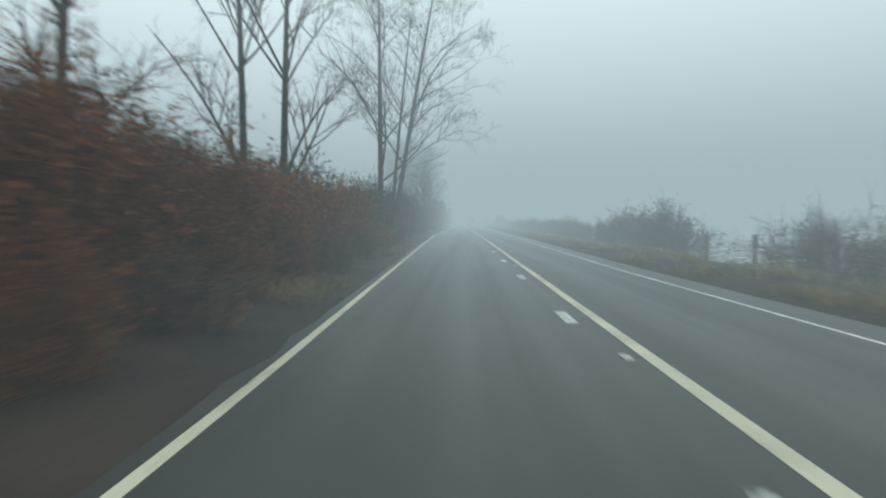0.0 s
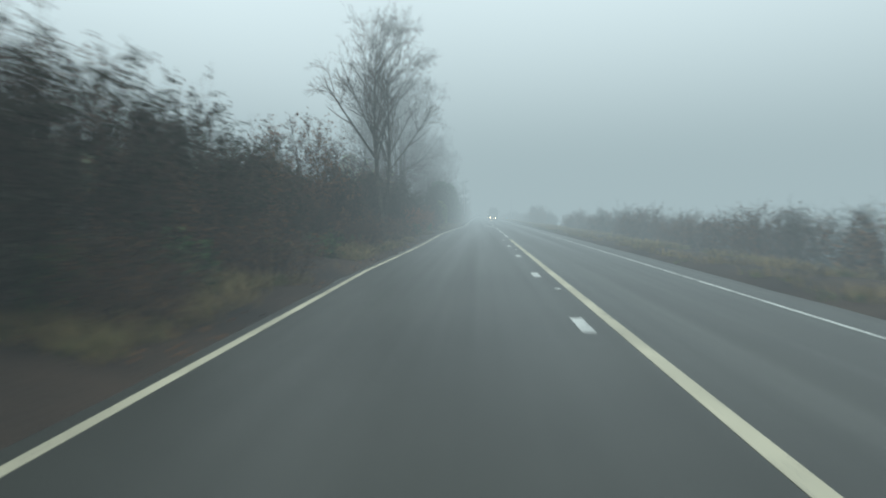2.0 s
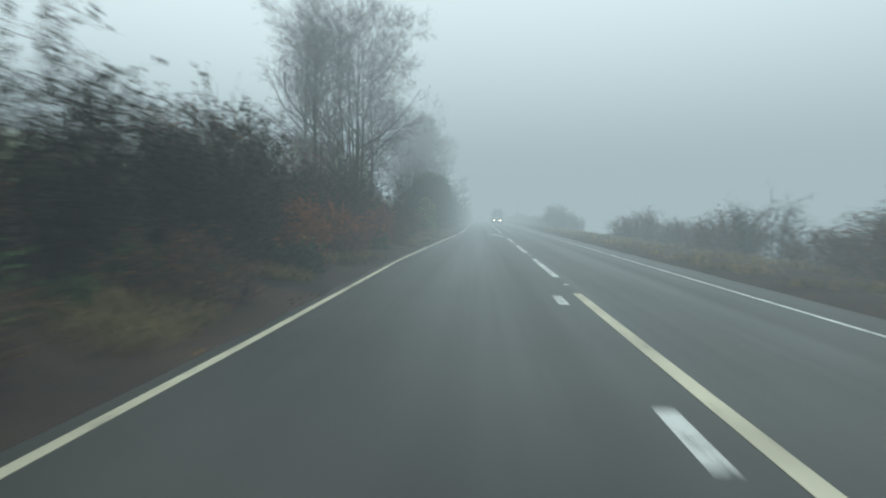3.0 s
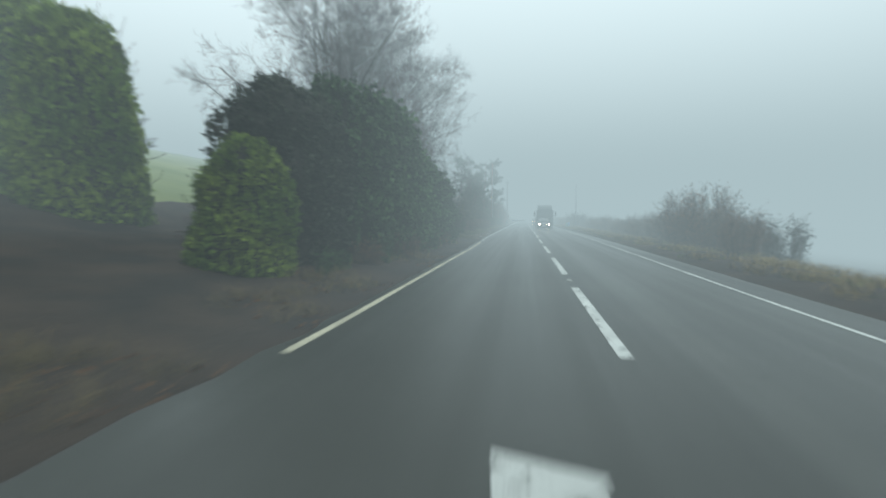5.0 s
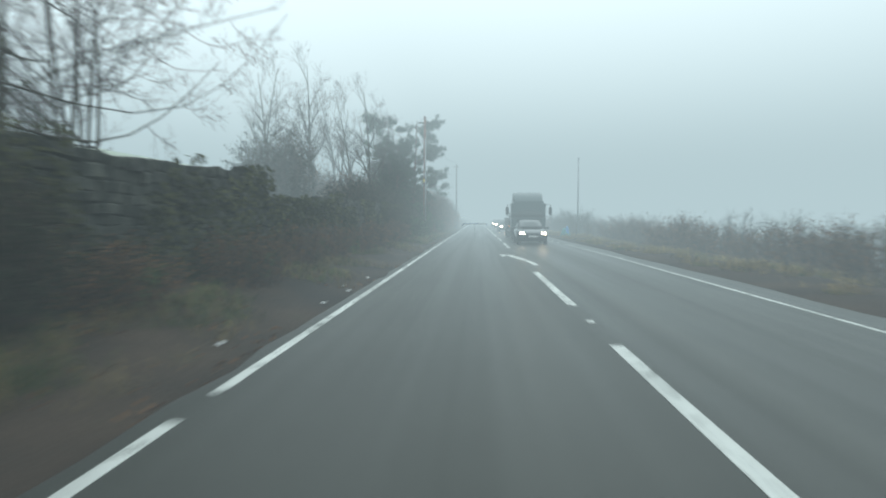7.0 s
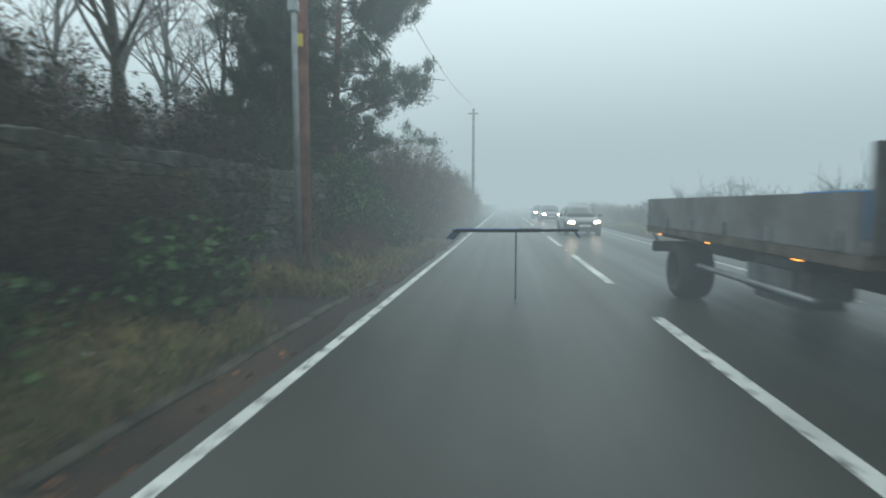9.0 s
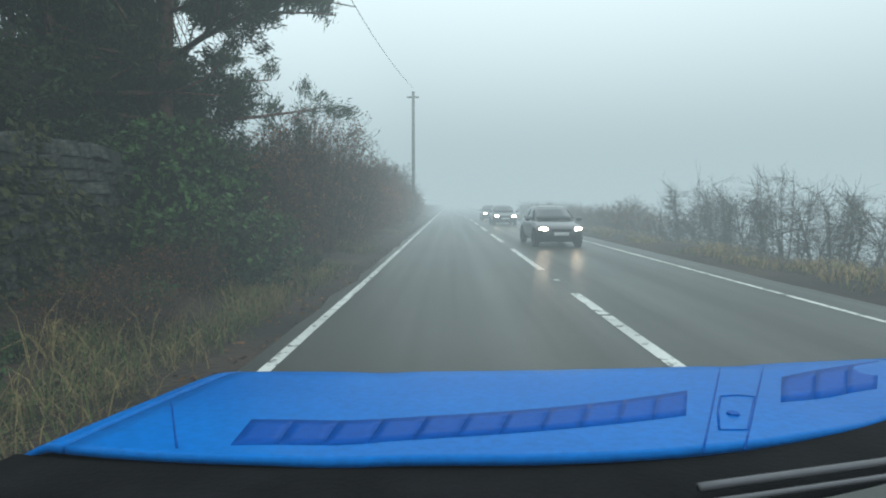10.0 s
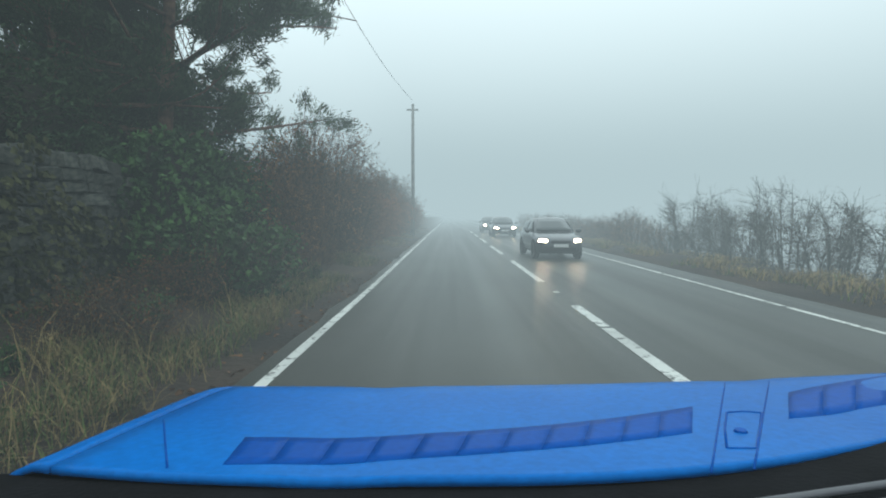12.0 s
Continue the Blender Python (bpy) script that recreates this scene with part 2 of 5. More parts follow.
TEAL = surface("teal_plastic", (0.02, 0.22, 0.22), (0.03, 0.30, 0.32), 3, 0.45, 0.5, 12)
SKYBLUE = plain("sky_blue_plastic", (0.03, 0.25, 0.55), 0.45)
PAPER = plain("litter_paper", (0.7, 0.7, 0.68), 0.8)
CABLE = plain("cable", (0.03, 0.03, 0.03), 0.7)

# ---- building helpers ----
RNG = np.random.default_rng(7)


def thing(name, x, y, z, label, category, group="", rz=0.0, kind=""):
    e = new(name)
    e.empty_display_size = 0.2
    e.matrix_basis = pose(x, y, z, 0, 0, rz)
    return tagged(e, label, category, group, kind)


def link(name, me, material, parent=None, label=""):
    if not me.materials:
        me.materials.append(material)
    ob = new(name, me)
    ob.parent = parent
    return tagged(ob, label)


def part(name, bm, material, parent=None, label=""):
    me = bpy.data.meshes.new(name)
    bm.to_mesh(me)
    bm.free()
    return link(name, me, material, parent, label)


def raw(name, verts, faces, smooth=False):
    me = bpy.data.meshes.new(name)
    me.from_pydata(np.asarray(verts).tolist(), [], np.asarray(faces).tolist() if isinstance(faces, np.ndarray) else faces)
    if smooth:
        me.polygons.foreach_set("use_smooth", np.ones(len(me.polygons), bool))
    me.update()
    return me


def merge(parts):
    """Joins (verts, quads) pairs."""
    vs, fs, n = [], [], 0
    for v, f in parts:
        vs.append(v)
        fs.append(f + n)
        n += len(v)
    return np.concatenate(vs), np.concatenate(fs)


def unit(a):
    return a / np.maximum(np.linalg.norm(a, axis=-1, keepdims=True), 1e-9)


def tubes(P, R, sides=3):
    """P: n x k x 3 points along n twigs, R: n x k radii. Open-ended tubes."""
    n, k = P.shape[:2]
    d = unit(np.gradient(P, axis=1))
    ref = np.where(np.abs(d[..., 2:3]) > 0.9, np.array([1.0, 0, 0]), np.array([0, 0, 1.0]))
    u = unit(np.cross(d, ref))
    w = np.cross(d, u)
    a = np.arange(sides) * 2 * math.pi / sides
    ring = P[:, :, None] + R[:, :, None, None] * (u[:, :, None] * np.cos(a)[:, None] + w[:, :, None] * np.sin(a)[:, None])
    idx = np.arange(n * k * sides).reshape(n, k, sides)
    nxt = np.roll(idx, -1, axis=2)
    f = np.stack([idx[:, :-1], nxt[:, :-1], nxt[:, 1:], idx[:, 1:]], -1).reshape(-1, 4)
    return ring.reshape(-1, 3), f


def leaves(C, size, rng, flat=0.0, long=1.5, axis=None):
    """Rhombic leaves at C (n x 3), turned at random."""
    n = len(C)
    d = unit(rng.normal(size=(n, 3)) * np.array([1, 1, 1 - flat]))
    if axis is not None:
        d = unit(d * 0.5 + axis)
    s = unit(np.cross(d, rng.normal(size=(n, 3))))
    L = (size * rng.uniform(0.6, 1.4, n))[:, None]
    bend = np.cross(d, s) * L * 0.15
    v = np.stack([C - d * L * long / 2, C + s * L * 0.5 + bend, C + d * L * long / 2, C - s * L * 0.5 + bend], 1)
    return v.reshape(-1, 3), np.arange(n * 4).reshape(n, 4)


def curve_between(a, b, rng, wobble, k=4, lift=0.0):
    t = np.linspace(0, 1, k)[None, :, None]
    p = a[:, None] * (1 - t) + b[:, None] * t
    span = np.linalg.norm(b - a, axis=1)[:, None, None]
    p = p + np.sin(t * math.pi) * rng.normal(size=(len(a), 1, 3)) * span * wobble
    p[:, :, 2] += (np.sin(t * math.pi) * span * lift)[..., 0]
    return p


def along(P, pick, t):
    """Points at parameter t (0 to 1) on the picked polylines, and their directions."""
    k = P.shape[1] - 1
    i = np.minimum((t * k).astype(int), k - 1)
    f = (t * k - i)[:, None]
    a, b = P[pick, i], P[pick, i + 1]
    return a * (1 - f) + b * f, unit(b - a)


# ---- plants: one builder a kind ----
def shrub(name, seed, h, w, d, label, category, stems, leaf=None, leaf_size=0.06, n_stem=34, n_twig=700, n_leaf=0, stiff=0.6, group="roadside shrubs", low=0.0):
    """A many-stemmed shrub: stems from the ground, two orders of twigs, and leaves on the twigs."""
    rng = np.random.default_rng(seed)
    e = thing(name, 0, 0, 0, label, category, group)
    ph, rad = rng.uniform(0, 2 * math.pi, n_stem), np.sqrt(rng.uniform(0, 1, n_stem))
    base = np.stack([w * 0.22 * rad * np.cos(ph), d * 0.3 * rad * np.sin(ph), np.full(n_stem, -0.25)], 1)
    top = np.stack([w * 0.46 * rad * np.cos(ph), d * 0.48 * rad * np.sin(ph), h * (1 - 0.45 * rad ** 2) * rng.uniform(0.72, 1.05, n_stem)], 1)
    S = curve_between(base, top, rng, 0.06, 5)
    r0 = rng.uniform(0.014, 0.034, n_stem)[:, None] * np.linspace(1, 0.25, 5)[None]
    v, f = tubes(S, r0, 5)
    tagged(link("stem_clump", raw("stem_clump", v, f, True), stems, e), kind="stuff")
    pk, t = rng.integers(0, n_stem, n_twig), rng.uniform(0.12 + low, 1, n_twig)
    a, dr = along(S, pk, t)
    out = unit(a * np.array([1, 1, 0]) + 1e-3)
    ln = rng.uniform(0.3, 0.95, n_twig)[:, None] * (h / 4) ** 0.5
    b = a + unit(dr * stiff + out * 0.35 + rng.normal(size=a.shape) * 0.6) * ln
    b[:, 2] = np.maximum(b[:, 2], 0.03)
    T = curve_between(a, b, rng, 0.08, 4)
    rt = rng.uniform(0.005, 0.010, n_twig)[:, None] * np.linspace(1, 0.35, 4)[None]
    n2 = int(n_twig * 2.2)
    a2, d2 = along(T, rng.integers(0, n_twig, n2), rng.uniform(0.2, 1, n2))
    b2 = a2 + unit(d2 + np.array([0, 0, 0.25]) + rng.normal(size=a2.shape) * 0.7) * rng.uniform(0.12, 0.42, n2)[:, None]
    T2 = curve_between(a2, b2, rng, 0.08, 3)
    rt2 = rng.uniform(0.0028, 0.005, n2)[:, None] * np.linspace(1, 0.4, 3)[None]
    v, f = merge([tubes(T, rt, 3), tubes(T2, rt2, 3)])
    tagged(link("twig_mass", raw("twig_mass", v, f), stems, e), kind="stuff")
    if n_leaf:
        c, _ = along(T2, rng.integers(0, n2, n_leaf), rng.uniform(0.1, 1.1, n_leaf).clip(0, 1))
        c = c + rng.normal(size=c.shape) * 0.04
        v, f = leaves(c, leaf_size, rng)
        tagged(link("foliage", raw("foliage", v, f), leaf, e), kind="stuff")
    return e


def bare_tree(name, seed, h, label, bark=None, twig=None, fork=0.35, lean=(0, 0), trunks=1, r=0.17, spread=0.42, n1=9, n2=60, n3=420, n4=1500, droop=0.0, group="bare trees", split=0.5, stems=(), limb=1.0):
    """A leafless tree: trunks, limbs that leave them, and three orders of branches and twigs."""
    rng = np.random.default_rng(seed)
    bark, twig = bark or BARK, twig or TWIG
    e = thing(name, 0, 0, 0, label, "tree", group)
    a0 = np.zeros((trunks, 3)) + rng.normal(size=(trunks, 3)) * np.array([0.22, 0.3, 0]) * (trunks > 1)
    a0[:, 2] = -0.3
    top = np.stack([lean[0] * h + rng.normal(size=trunks) * h * 0.07 * (trunks > 1), lean[1] * h + rng.normal(size=trunks) * h * 0.07, h * rng.uniform(0.88, 1.0, trunks)], 1)
    girth = rng.uniform(0.8, 1.1, trunks)
    for i, (bx, by, tx, ty, share, fat) in enumerate(stems):
        a0[i, :2], top[i], girth[i] = (bx, by), (tx, ty, h * share), fat
    T0 = curve_between(a0, top, rng, 0.025, 9)
    R0 = r * girth[:, None] * np.linspace(1, 0.1, 9)[None] ** 0.8
    R0[:, 0] *= 1.35
    v, f = tubes(T0, R0, 8)
    link("trunk", raw("trunk", v, f, True), bark, e)

    def order(P, R, n, lo, ln0, ln1, up, out, k, bend, lift):
        pk, t = rng.integers(0, len(P), n), lo + (1 - lo) * rng.uniform(0, 1, n) ** 0.9
        a, d = along(P, pk, t)
        rr = R[pk, 0] * (1 - t) + R[pk, -1] * t
        side = rng.normal(size=a.shape)
        side = unit(side - (side * d).sum(1, keepdims=True) * d)
        b = a + unit(d * up + side * out + np.array([0, 0, lift])) * (rng.uniform(ln0, ln1, n) * (1.15 - 0.6 * t))[:, None]
        q = curve_between(a, b, rng, bend, k, 0.06 - droop)
        return q, np.maximum(rr * rng.uniform(0.45, 0.75, n), 0.004)[:, None] * np.linspace(1, 0.3, k)[None]

    T1, R1 = order(T0, R0, n1 * trunks, fork, h * spread * 0.8, h * spread * 1.2, split, 0.75, 7, 0.06, 0.35)
    R1 = R1 * limb
    T2, R2 = order(T1, R1, n2 * trunks, 0.2, h * 0.13, h * 0.24, 0.8, 0.7, 5, 0.08, 0.2 - droop)
    T3, R3 = order(T2, R2, n3 * trunks, 0.15, h * 0.05, h * 0.11, 0.9, 0.7, 4, 0.08, 0.15 - droop)
    T4, R4 = order(T3, R3, n4 * trunks, 0.1, h * 0.02, h * 0.05, 1.0, 0.7, 3, 0.08, 0.1 - droop)
    for i in range(len(T1)):
        v, f = tubes(T1[i:i + 1], R1[i:i + 1], 6)
        link("limb", raw("limb", v, f, True), bark, e)
    v, f = merge([tubes(T2, R2, 4), tubes(T3, R3, 3), tubes(T4, np.maximum(R4, 0.005), 3)])
    tagged(link("crown", raw("crown", v, f), twig, e), kind="stuff")
    return e


def lumpy(rng, w, d, h, nu=22, nv=12, rough=0.16, square=3.0):
    """The uneven heart of a clipped or overgrown bush: a rounded block with lumps."""
    vs = []
    off = rng.uniform(0, 50, 3)
    for j in range(nv + 1):
        th = math.pi * 0.5 * j / nv
        for i in range(nu):
            ph = 2 * math.pi * i / nu
            c, s = math.cos(ph), math.sin(ph)
            q = (abs(c) ** square + abs(s) ** square) ** (-1 / square)
            rz = math.sin(th) ** (2 / square)
            rr = math.cos(th) ** (2 / square)
            p = Vector((c * q * rr * w / 2, s * q * rr * d / 2, rz * h - 0.25))
            k = 1 + rough * noise.noise(p * 0.9 + Vector(off)) + rough * 0.6 * noise.noise(p * 2.3 + Vector(off))
            vs.append((p.x * k, p.y * k, p.z * (1 + (k - 1) * 0.5)))
    fs = [(j * nu + i, j * nu + (i + 1) % nu, (j + 1) * nu + (i + 1) % nu, (j + 1) * nu + i) for j in range(nv) for i in range(nu)]
    return np.array(vs), fs


def leafy(name, seed, w, d, h, leaf, label, category, n=9000, size=0.09, shag=0.2, group="evergreen hedge", square=3.0, long=1.5, hang=0.0, heart=None):
    """An evergreen bush: an uneven heart coloured as inner shade, hidden under leaves and a few sprays that stand out
    of it.
    """
    rng = np.random.default_rng(seed)
    e = thing(name, 0, 0, 0, label, category, group)
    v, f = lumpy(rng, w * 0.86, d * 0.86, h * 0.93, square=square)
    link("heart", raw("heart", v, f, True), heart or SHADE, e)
    tri = np.array([q for q in f])
    A, B, C, D = (v[tri[:, i]] for i in range(4))
    area = np.linalg.norm(np.cross(C - A, D - B), axis=1) / 2
    pk = rng.choice(len(tri), n, p=area / area.sum())
    s, t = rng.uniform(size=(2, n, 1))
    p = (A[pk] * (1 - s) + B[pk] * s) * (1 - t) + (D[pk] * (1 - s) + C[pk] * s) * t
    nrm = unit(np.cross(B - A, D - A))[pk]
    off = np.array([[noise.noise(Vector(q) * 1.4), noise.noise(Vector(q) * 3.1)] for q in p])
    p = p + nrm * (0.02 + shag * (0.45 + 0.9 * off[:, :1] + 0.5 * off[:, 1:] + rng.normal(size=(n, 1)) * 0.3))
    v, f = leaves(p, size, rng, long=long, axis=nrm * 0.3 + np.array([0, 0, -hang]))
    tagged(link("foliage", raw("foliage", v, f), leaf, e), kind="stuff")
    m = 130
    pk = rng.choice(len(tri), m, p=area / area.sum())
    c = (A[pk] + C[pk]) / 2
    o = unit(unit(np.cross(B - A, D - A))[pk] + np.array([0, 0, 0.5]) + rng.normal(size=(m, 3)) * 0.3)
    P = curve_between(c, c + o * rng.uniform(0.2, 0.55, m)[:, None] * (1 + shag), rng, 0.1, 4)
    tv, tf = tubes(P, np.full((m, 4), 0.006), 3)
    tagged(link("twig_mass", raw("twig_mass", tv, tf), TWIG, e), kind="stuff")
    return e


def pine(name, seed, h, label, r=0.2, reach=5.0, n1=38, n_tuft=1900):
    """A Scots pine: red-brown trunk, level limbs, and bunches of needles at the branch ends."""
    rng = np.random.default_rng(seed)
    e = thing(name, 0, 0, 0, label, "pine tree", "woodland trees")
    T0 = curve_between(np.array([[0, 0, -0.3]]), np.array([[0.5, 0.3, h]]), rng, 0.02, 9)
    v, f = tubes(T0, (r * np.linspace(1, 0.2, 9))[None], 9)
    link("trunk", raw("trunk", v, f, True), PINE_BARK, e)
    t = np.sort(rng.uniform(0.24, 0.98, n1))
    a, _ = along(T0, np.zeros(n1, int), t)
    ph = rng.uniform(0, 2 * math.pi, n1)
    L = reach * (1.15 - 0.75 * t) * rng.uniform(0.7, 1.15, n1)
    b = a + np.stack([np.cos(ph) * L, np.sin(ph) * L, L * rng.uniform(-0.05, 0.35, n1)], 1)
    T1 = curve_between(a, b, rng, 0.06, 7)
    R1 = (r * 0.34 * (1.1 - t))[:, None] * np.linspace(1, 0.2, 7)[None] + 0.006
    n2 = n1 * 9
    a2, d2 = along(T1, rng.integers(0, n1, n2), rng.uniform(0.3, 1, n2))
    b2 = a2 + unit(d2 + rng.normal(size=a2.shape) * 0.6 + np.array([0, 0, 0.25])) * rng.uniform(0.4, 1.1, n2)[:, None]
    T2 = curve_between(a2, b2, rng, 0.08, 4)
    for i in range(n1):
        v, f = tubes(T1[i:i + 1], R1[i:i + 1], 5)
        link("limb", raw("limb", v, f, True), PINE_BARK, e)
    v, f = tubes(T2, np.full((n2, 4), 0.01), 3)
    tagged(link("twig_mass", raw("twig_mass", v, f), PINE_BARK, e), kind="stuff")
    c, d = along(T2, rng.integers(0, n2, n_tuft), rng.uniform(0.35, 1, n_tuft))
    k = 34
    cc = np.repeat(c, k, 0) + rng.normal(size=(n_tuft * k, 3)) * 0.12
    v, f = leaves(cc, 0.03, rng, long=5.5, axis=np.repeat(d, k, 0) * 0.7 + np.array([0, 0, 0.25]))
    tagged(link("foliage", raw("foliage", v, f), NEEDLE, e), kind="stuff")
    return e


def blades(pts, rng, hmin, hmax, n_each, lean=0.5, width=0.012):
    n = len(pts) * n_each
    base = np.repeat(pts, n_each, 0) + rng.normal(size=(n, 3)) * np.array([0.13, 0.13, 0])
    ln = rng.uniform(hmin, hmax, n)[:, None]
    o = rng.normal(size=(n, 3)) * np.array([1, 1, 0]) * lean
    s = unit(np.cross(o + 1e-3, np.array([0, 0, 1.0]))) * width
    mid = base + (np.array([0, 0, 0.62]) + o * 0.3) * ln
    tip = base + (np.array([0, 0, 0.85]) + o * 0.85) * ln
    v = np.stack([base - s, base + s, mid + s * 0.7, mid - s * 0.7, tip + s * 0.1, tip - s * 0.1], 1).reshape(-1, 3)
    i = np.arange(n)[:, None] * 6
    f = np.concatenate([i + np.array([0, 1, 2, 3]), i + np.array([3, 2, 4, 5])])
    return v, f

# ---- the land ----
def left_line(y):
    return float(np.interp(y, [-60, 5, 20, 34, 45, 58, 66, 72, 85, 104, 116, 128, 136, 146, 152, 190, 205, 400], [-4.0, -4.05, -4.3, -4.55, -4.65, -4.9, -4.75, -4.7, -4.75, -4.1, -3.75, -3.74, -3.7, -3.82, -3.95, -3.9, -3.8, -3.8]))


def right_line(y):
    return float(np.interp(y, [-60, 6, 17, 30, 45, 65, 120, 150, 172, 190, 400], [3.15, 3.15, 2.85, 2.9, 3.05, 3.2, 3.3, 3.75, 3.85, 3.5, 3.6]))


def ground_z(x, y):
    """Flat under the road; a bank and a rising field on one side, land that falls away on the other."""
    n = noise.noise(Vector((x * 0.35, y * 0.35, 0))) * 0.12 + noise.noise(Vector((x * 1.3, y * 1.3, 4))) * 0.05
    if x < 0:
        d = -x - 4.9
        z = np.interp(d, [-1, 0, 0.4, 2.0, 4.5, 9, 20, 60, 300], [-0.06, -0.05, 0.05, 0.28, 0.6, 1.2, 4.8, 13.5, 18.0])
    else:
        d = x - 4.3
        z = np.interp(d, [-1, 0, 0.5, 2.5, 4.5, 8, 20, 60, 300], [-0.06, -0.05, 0.03, 0.05, -0.25, -1.1, -3.0, -8.0, -30.0])
    return float(z) + n * min(max(d, 0) / 1.5, 1)


def build_ground():
    xs = np.concatenate([np.array([-1500, -700, -320, -160, -90, -60, -40, -30, -25]), np.arange(-21, -4.4, 0.55), np.array([-3, 0, 3]), np.arange(4.1, 16, 0.6), np.array([18, 22, 28, 40, 60, 100, 180, 320, 700, 1500])])
    ys = np.concatenate([np.array([-1400, -600, -200, -120, -60]), np.arange(-30, 262, 1.0), np.array([275, 300, 350, 430, 560, 900, 1700])])
    vs = [(x, y, ground_z(x, y)) for y in ys for x in xs]
    nx = len(xs)
    fs = [(j * nx + i, j * nx + i + 1, (j + 1) * nx + i + 1, (j + 1) * nx + i) for j in range(len(ys) - 1) for i in range(nx - 1)]
    me = raw("ground", vs, fs, True)
    me.materials.append(SOIL)
    me.materials.append(FIELD)
    cx = (xs[:-1] + xs[1:]) / 2
    me.polygons.foreach_set("material_index", np.tile((cx < -17).astype(np.int32), len(ys) - 1))
    ob = new("ground", me)
    tagged(ob, "leaf-strewn brown verge soil and pale green field", "ground", kind="structure")


def strip(name, f0, f1, y0, y1, z0, z1, m, label, step=2.0, category="road marking", kind="structure"):
    """A slab that follows the road between the lines x = f0(y) and x = f1(y)."""
    n = max(2, int((y1 - y0) / step) + 1)
    ys = np.linspace(y0, y1, n)
    vs, fs = [], []
    for y in ys:
        a, b = f0(y), f1(y)
        vs += [(a, y, z0), (b, y, z0), (b, y, z1), (a, y, z1)]
    for i in range(n - 1):
        k = i * 4
        for a, b in ((0, 1), (1, 2), (2, 3), (3, 0)):
            fs.append((k + a, k + 4 + a, k + 4 + b, k + b))
    fs += [(0, 1, 2, 3), (n * 4 - 1, n * 4 - 2, n * 4 - 3, n * 4 - 4)]
    ob = link(name, raw(name, vs, fs), m)
    return tagged(ob, label, category, kind=kind)


build_ground()
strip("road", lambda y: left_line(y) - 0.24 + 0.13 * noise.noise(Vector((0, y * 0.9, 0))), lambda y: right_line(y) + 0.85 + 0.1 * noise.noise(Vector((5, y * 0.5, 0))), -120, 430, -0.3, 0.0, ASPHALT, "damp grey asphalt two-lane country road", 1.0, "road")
MARK = 0.004
strip("edge_line", lambda y: left_line(y) - 0.06, lambda y: left_line(y) + 0.06, -80, 110.2, -0.01, MARK, CREAM, "cream solid edge line, worn at places")
strip("edge_line", lambda y: left_line(y) - 0.06, lambda y: left_line(y) + 0.06, 115.0, 144.0, -0.01, MARK, CREAM, "cream solid edge line, worn at places")
for y0, y1 in ((145.2, 147.6), (148.6, 149.4), (150.3, 154.6), (155.3, 300)):
    strip("edge_line", lambda y: left_line(y) - 0.06, lambda y: left_line(y) + 0.06, y0, y1, -0.01, MARK, WHITE, "white edge line with worn gaps")
strip("edge_line", lambda y: right_line(y) - 0.042, lambda y: right_line(y) + 0.042, -80, 184.0, -0.01, MARK, WHITE, "thin white solid edge line on the far side")
strip("edge_line", lambda y: right_line(y) - 0.05, lambda y: right_line(y) + 0.05, 195.8, 300, -0.01, MARK, WHITE, "thin white solid edge line on the far side")
for y0 in (185.6, 188.0, 190.5, 192.7, 194.4):
    strip("layby_mark", lambda y: right_line(y) - 0.05, lambda y: right_line(y) + 0.05, y0, y0 + 0.8, -0.01, MARK, WHITE, "short white dash across a lay-by mouth", 0.8)
strip("centre_line", lambda y: -0.085, lambda y: 0.085, -80, 76.5, -0.01, MARK, CREAM, "cream solid no-overtaking centre line with chips")
for k in range(-8, 12):
    y0 = 8.05 + 6.1 * k
    strip("centre_dash", lambda y: -0.54, lambda y: -0.36, y0, y0 + 1.0, -0.01, MARK, WHITE, "short white dash beside the solid centre line", 1.0)
for y0 in (79.4, 88.4, 97.4, 115.3, 124.1, 133.1, 142.2, 151.3, 160.3, 179.2, 188.2, 197.4, 206.7, 215.8, 225, 234, 243):
    cut = 1.75 if y0 == 197.4 else 0.0
    strip("centre_dash", lambda y: -0.08, lambda y: 0.08, y0, y0 + 6 - cut - 0.1 * (cut > 0), -0.01, MARK, WHITE, "long white centre line dash, chipped", 1.0)
    if cut:
        strip("centre_dash", lambda y: -0.08, lambda y: 0.08, y0 + 6 - cut, y0 + 6, -0.01, MARK, WHITE, "white centre line dash, chipped", 1.0)


def deflection_arrow(y0, y1, x0, x1, wide):
    """A curved arrow that tells drivers to move back in: a tail along the road that bends to a pointed head."""
    n = 16
    vs, fs = [], []
    for i in range(n):
        t = i / (n - 1)
        x = x0 + (x1 - x0) * t ** 1.5
        wd = wide * (0.45 + 0.55 * t)
        y = y0 + (y1 - y0) * t
        vs += [(x - wd, y - wd, MARK), (x + wd, y + wd * 0.3, MARK)]
    for i in range(n - 1):
        fs.append((2 * i, 2 * i + 1, 2 * i + 3, 2 * i + 2))
    k = len(vs)
    vs += [(x1 + wide * 1.3, y1 + 0.25, MARK), (x1 - wide * 2.4, y1 + 0.55, MARK), (x1 - wide * 1.8, y1 - 0.9, MARK)]
    fs.append((k, k + 1, k + 2))
    ob = link("road_arrow", raw("road_arrow", vs, fs), WHITE)
    tagged(ob, "white curved move-in arrow painted on the road", "road marking", kind="structure")


deflection_arrow(106.0, 112.2, -0.25, -0.85, 0.2)
deflection_arrow(168.6, 173.4, 0.28, -0.35, 0.16)


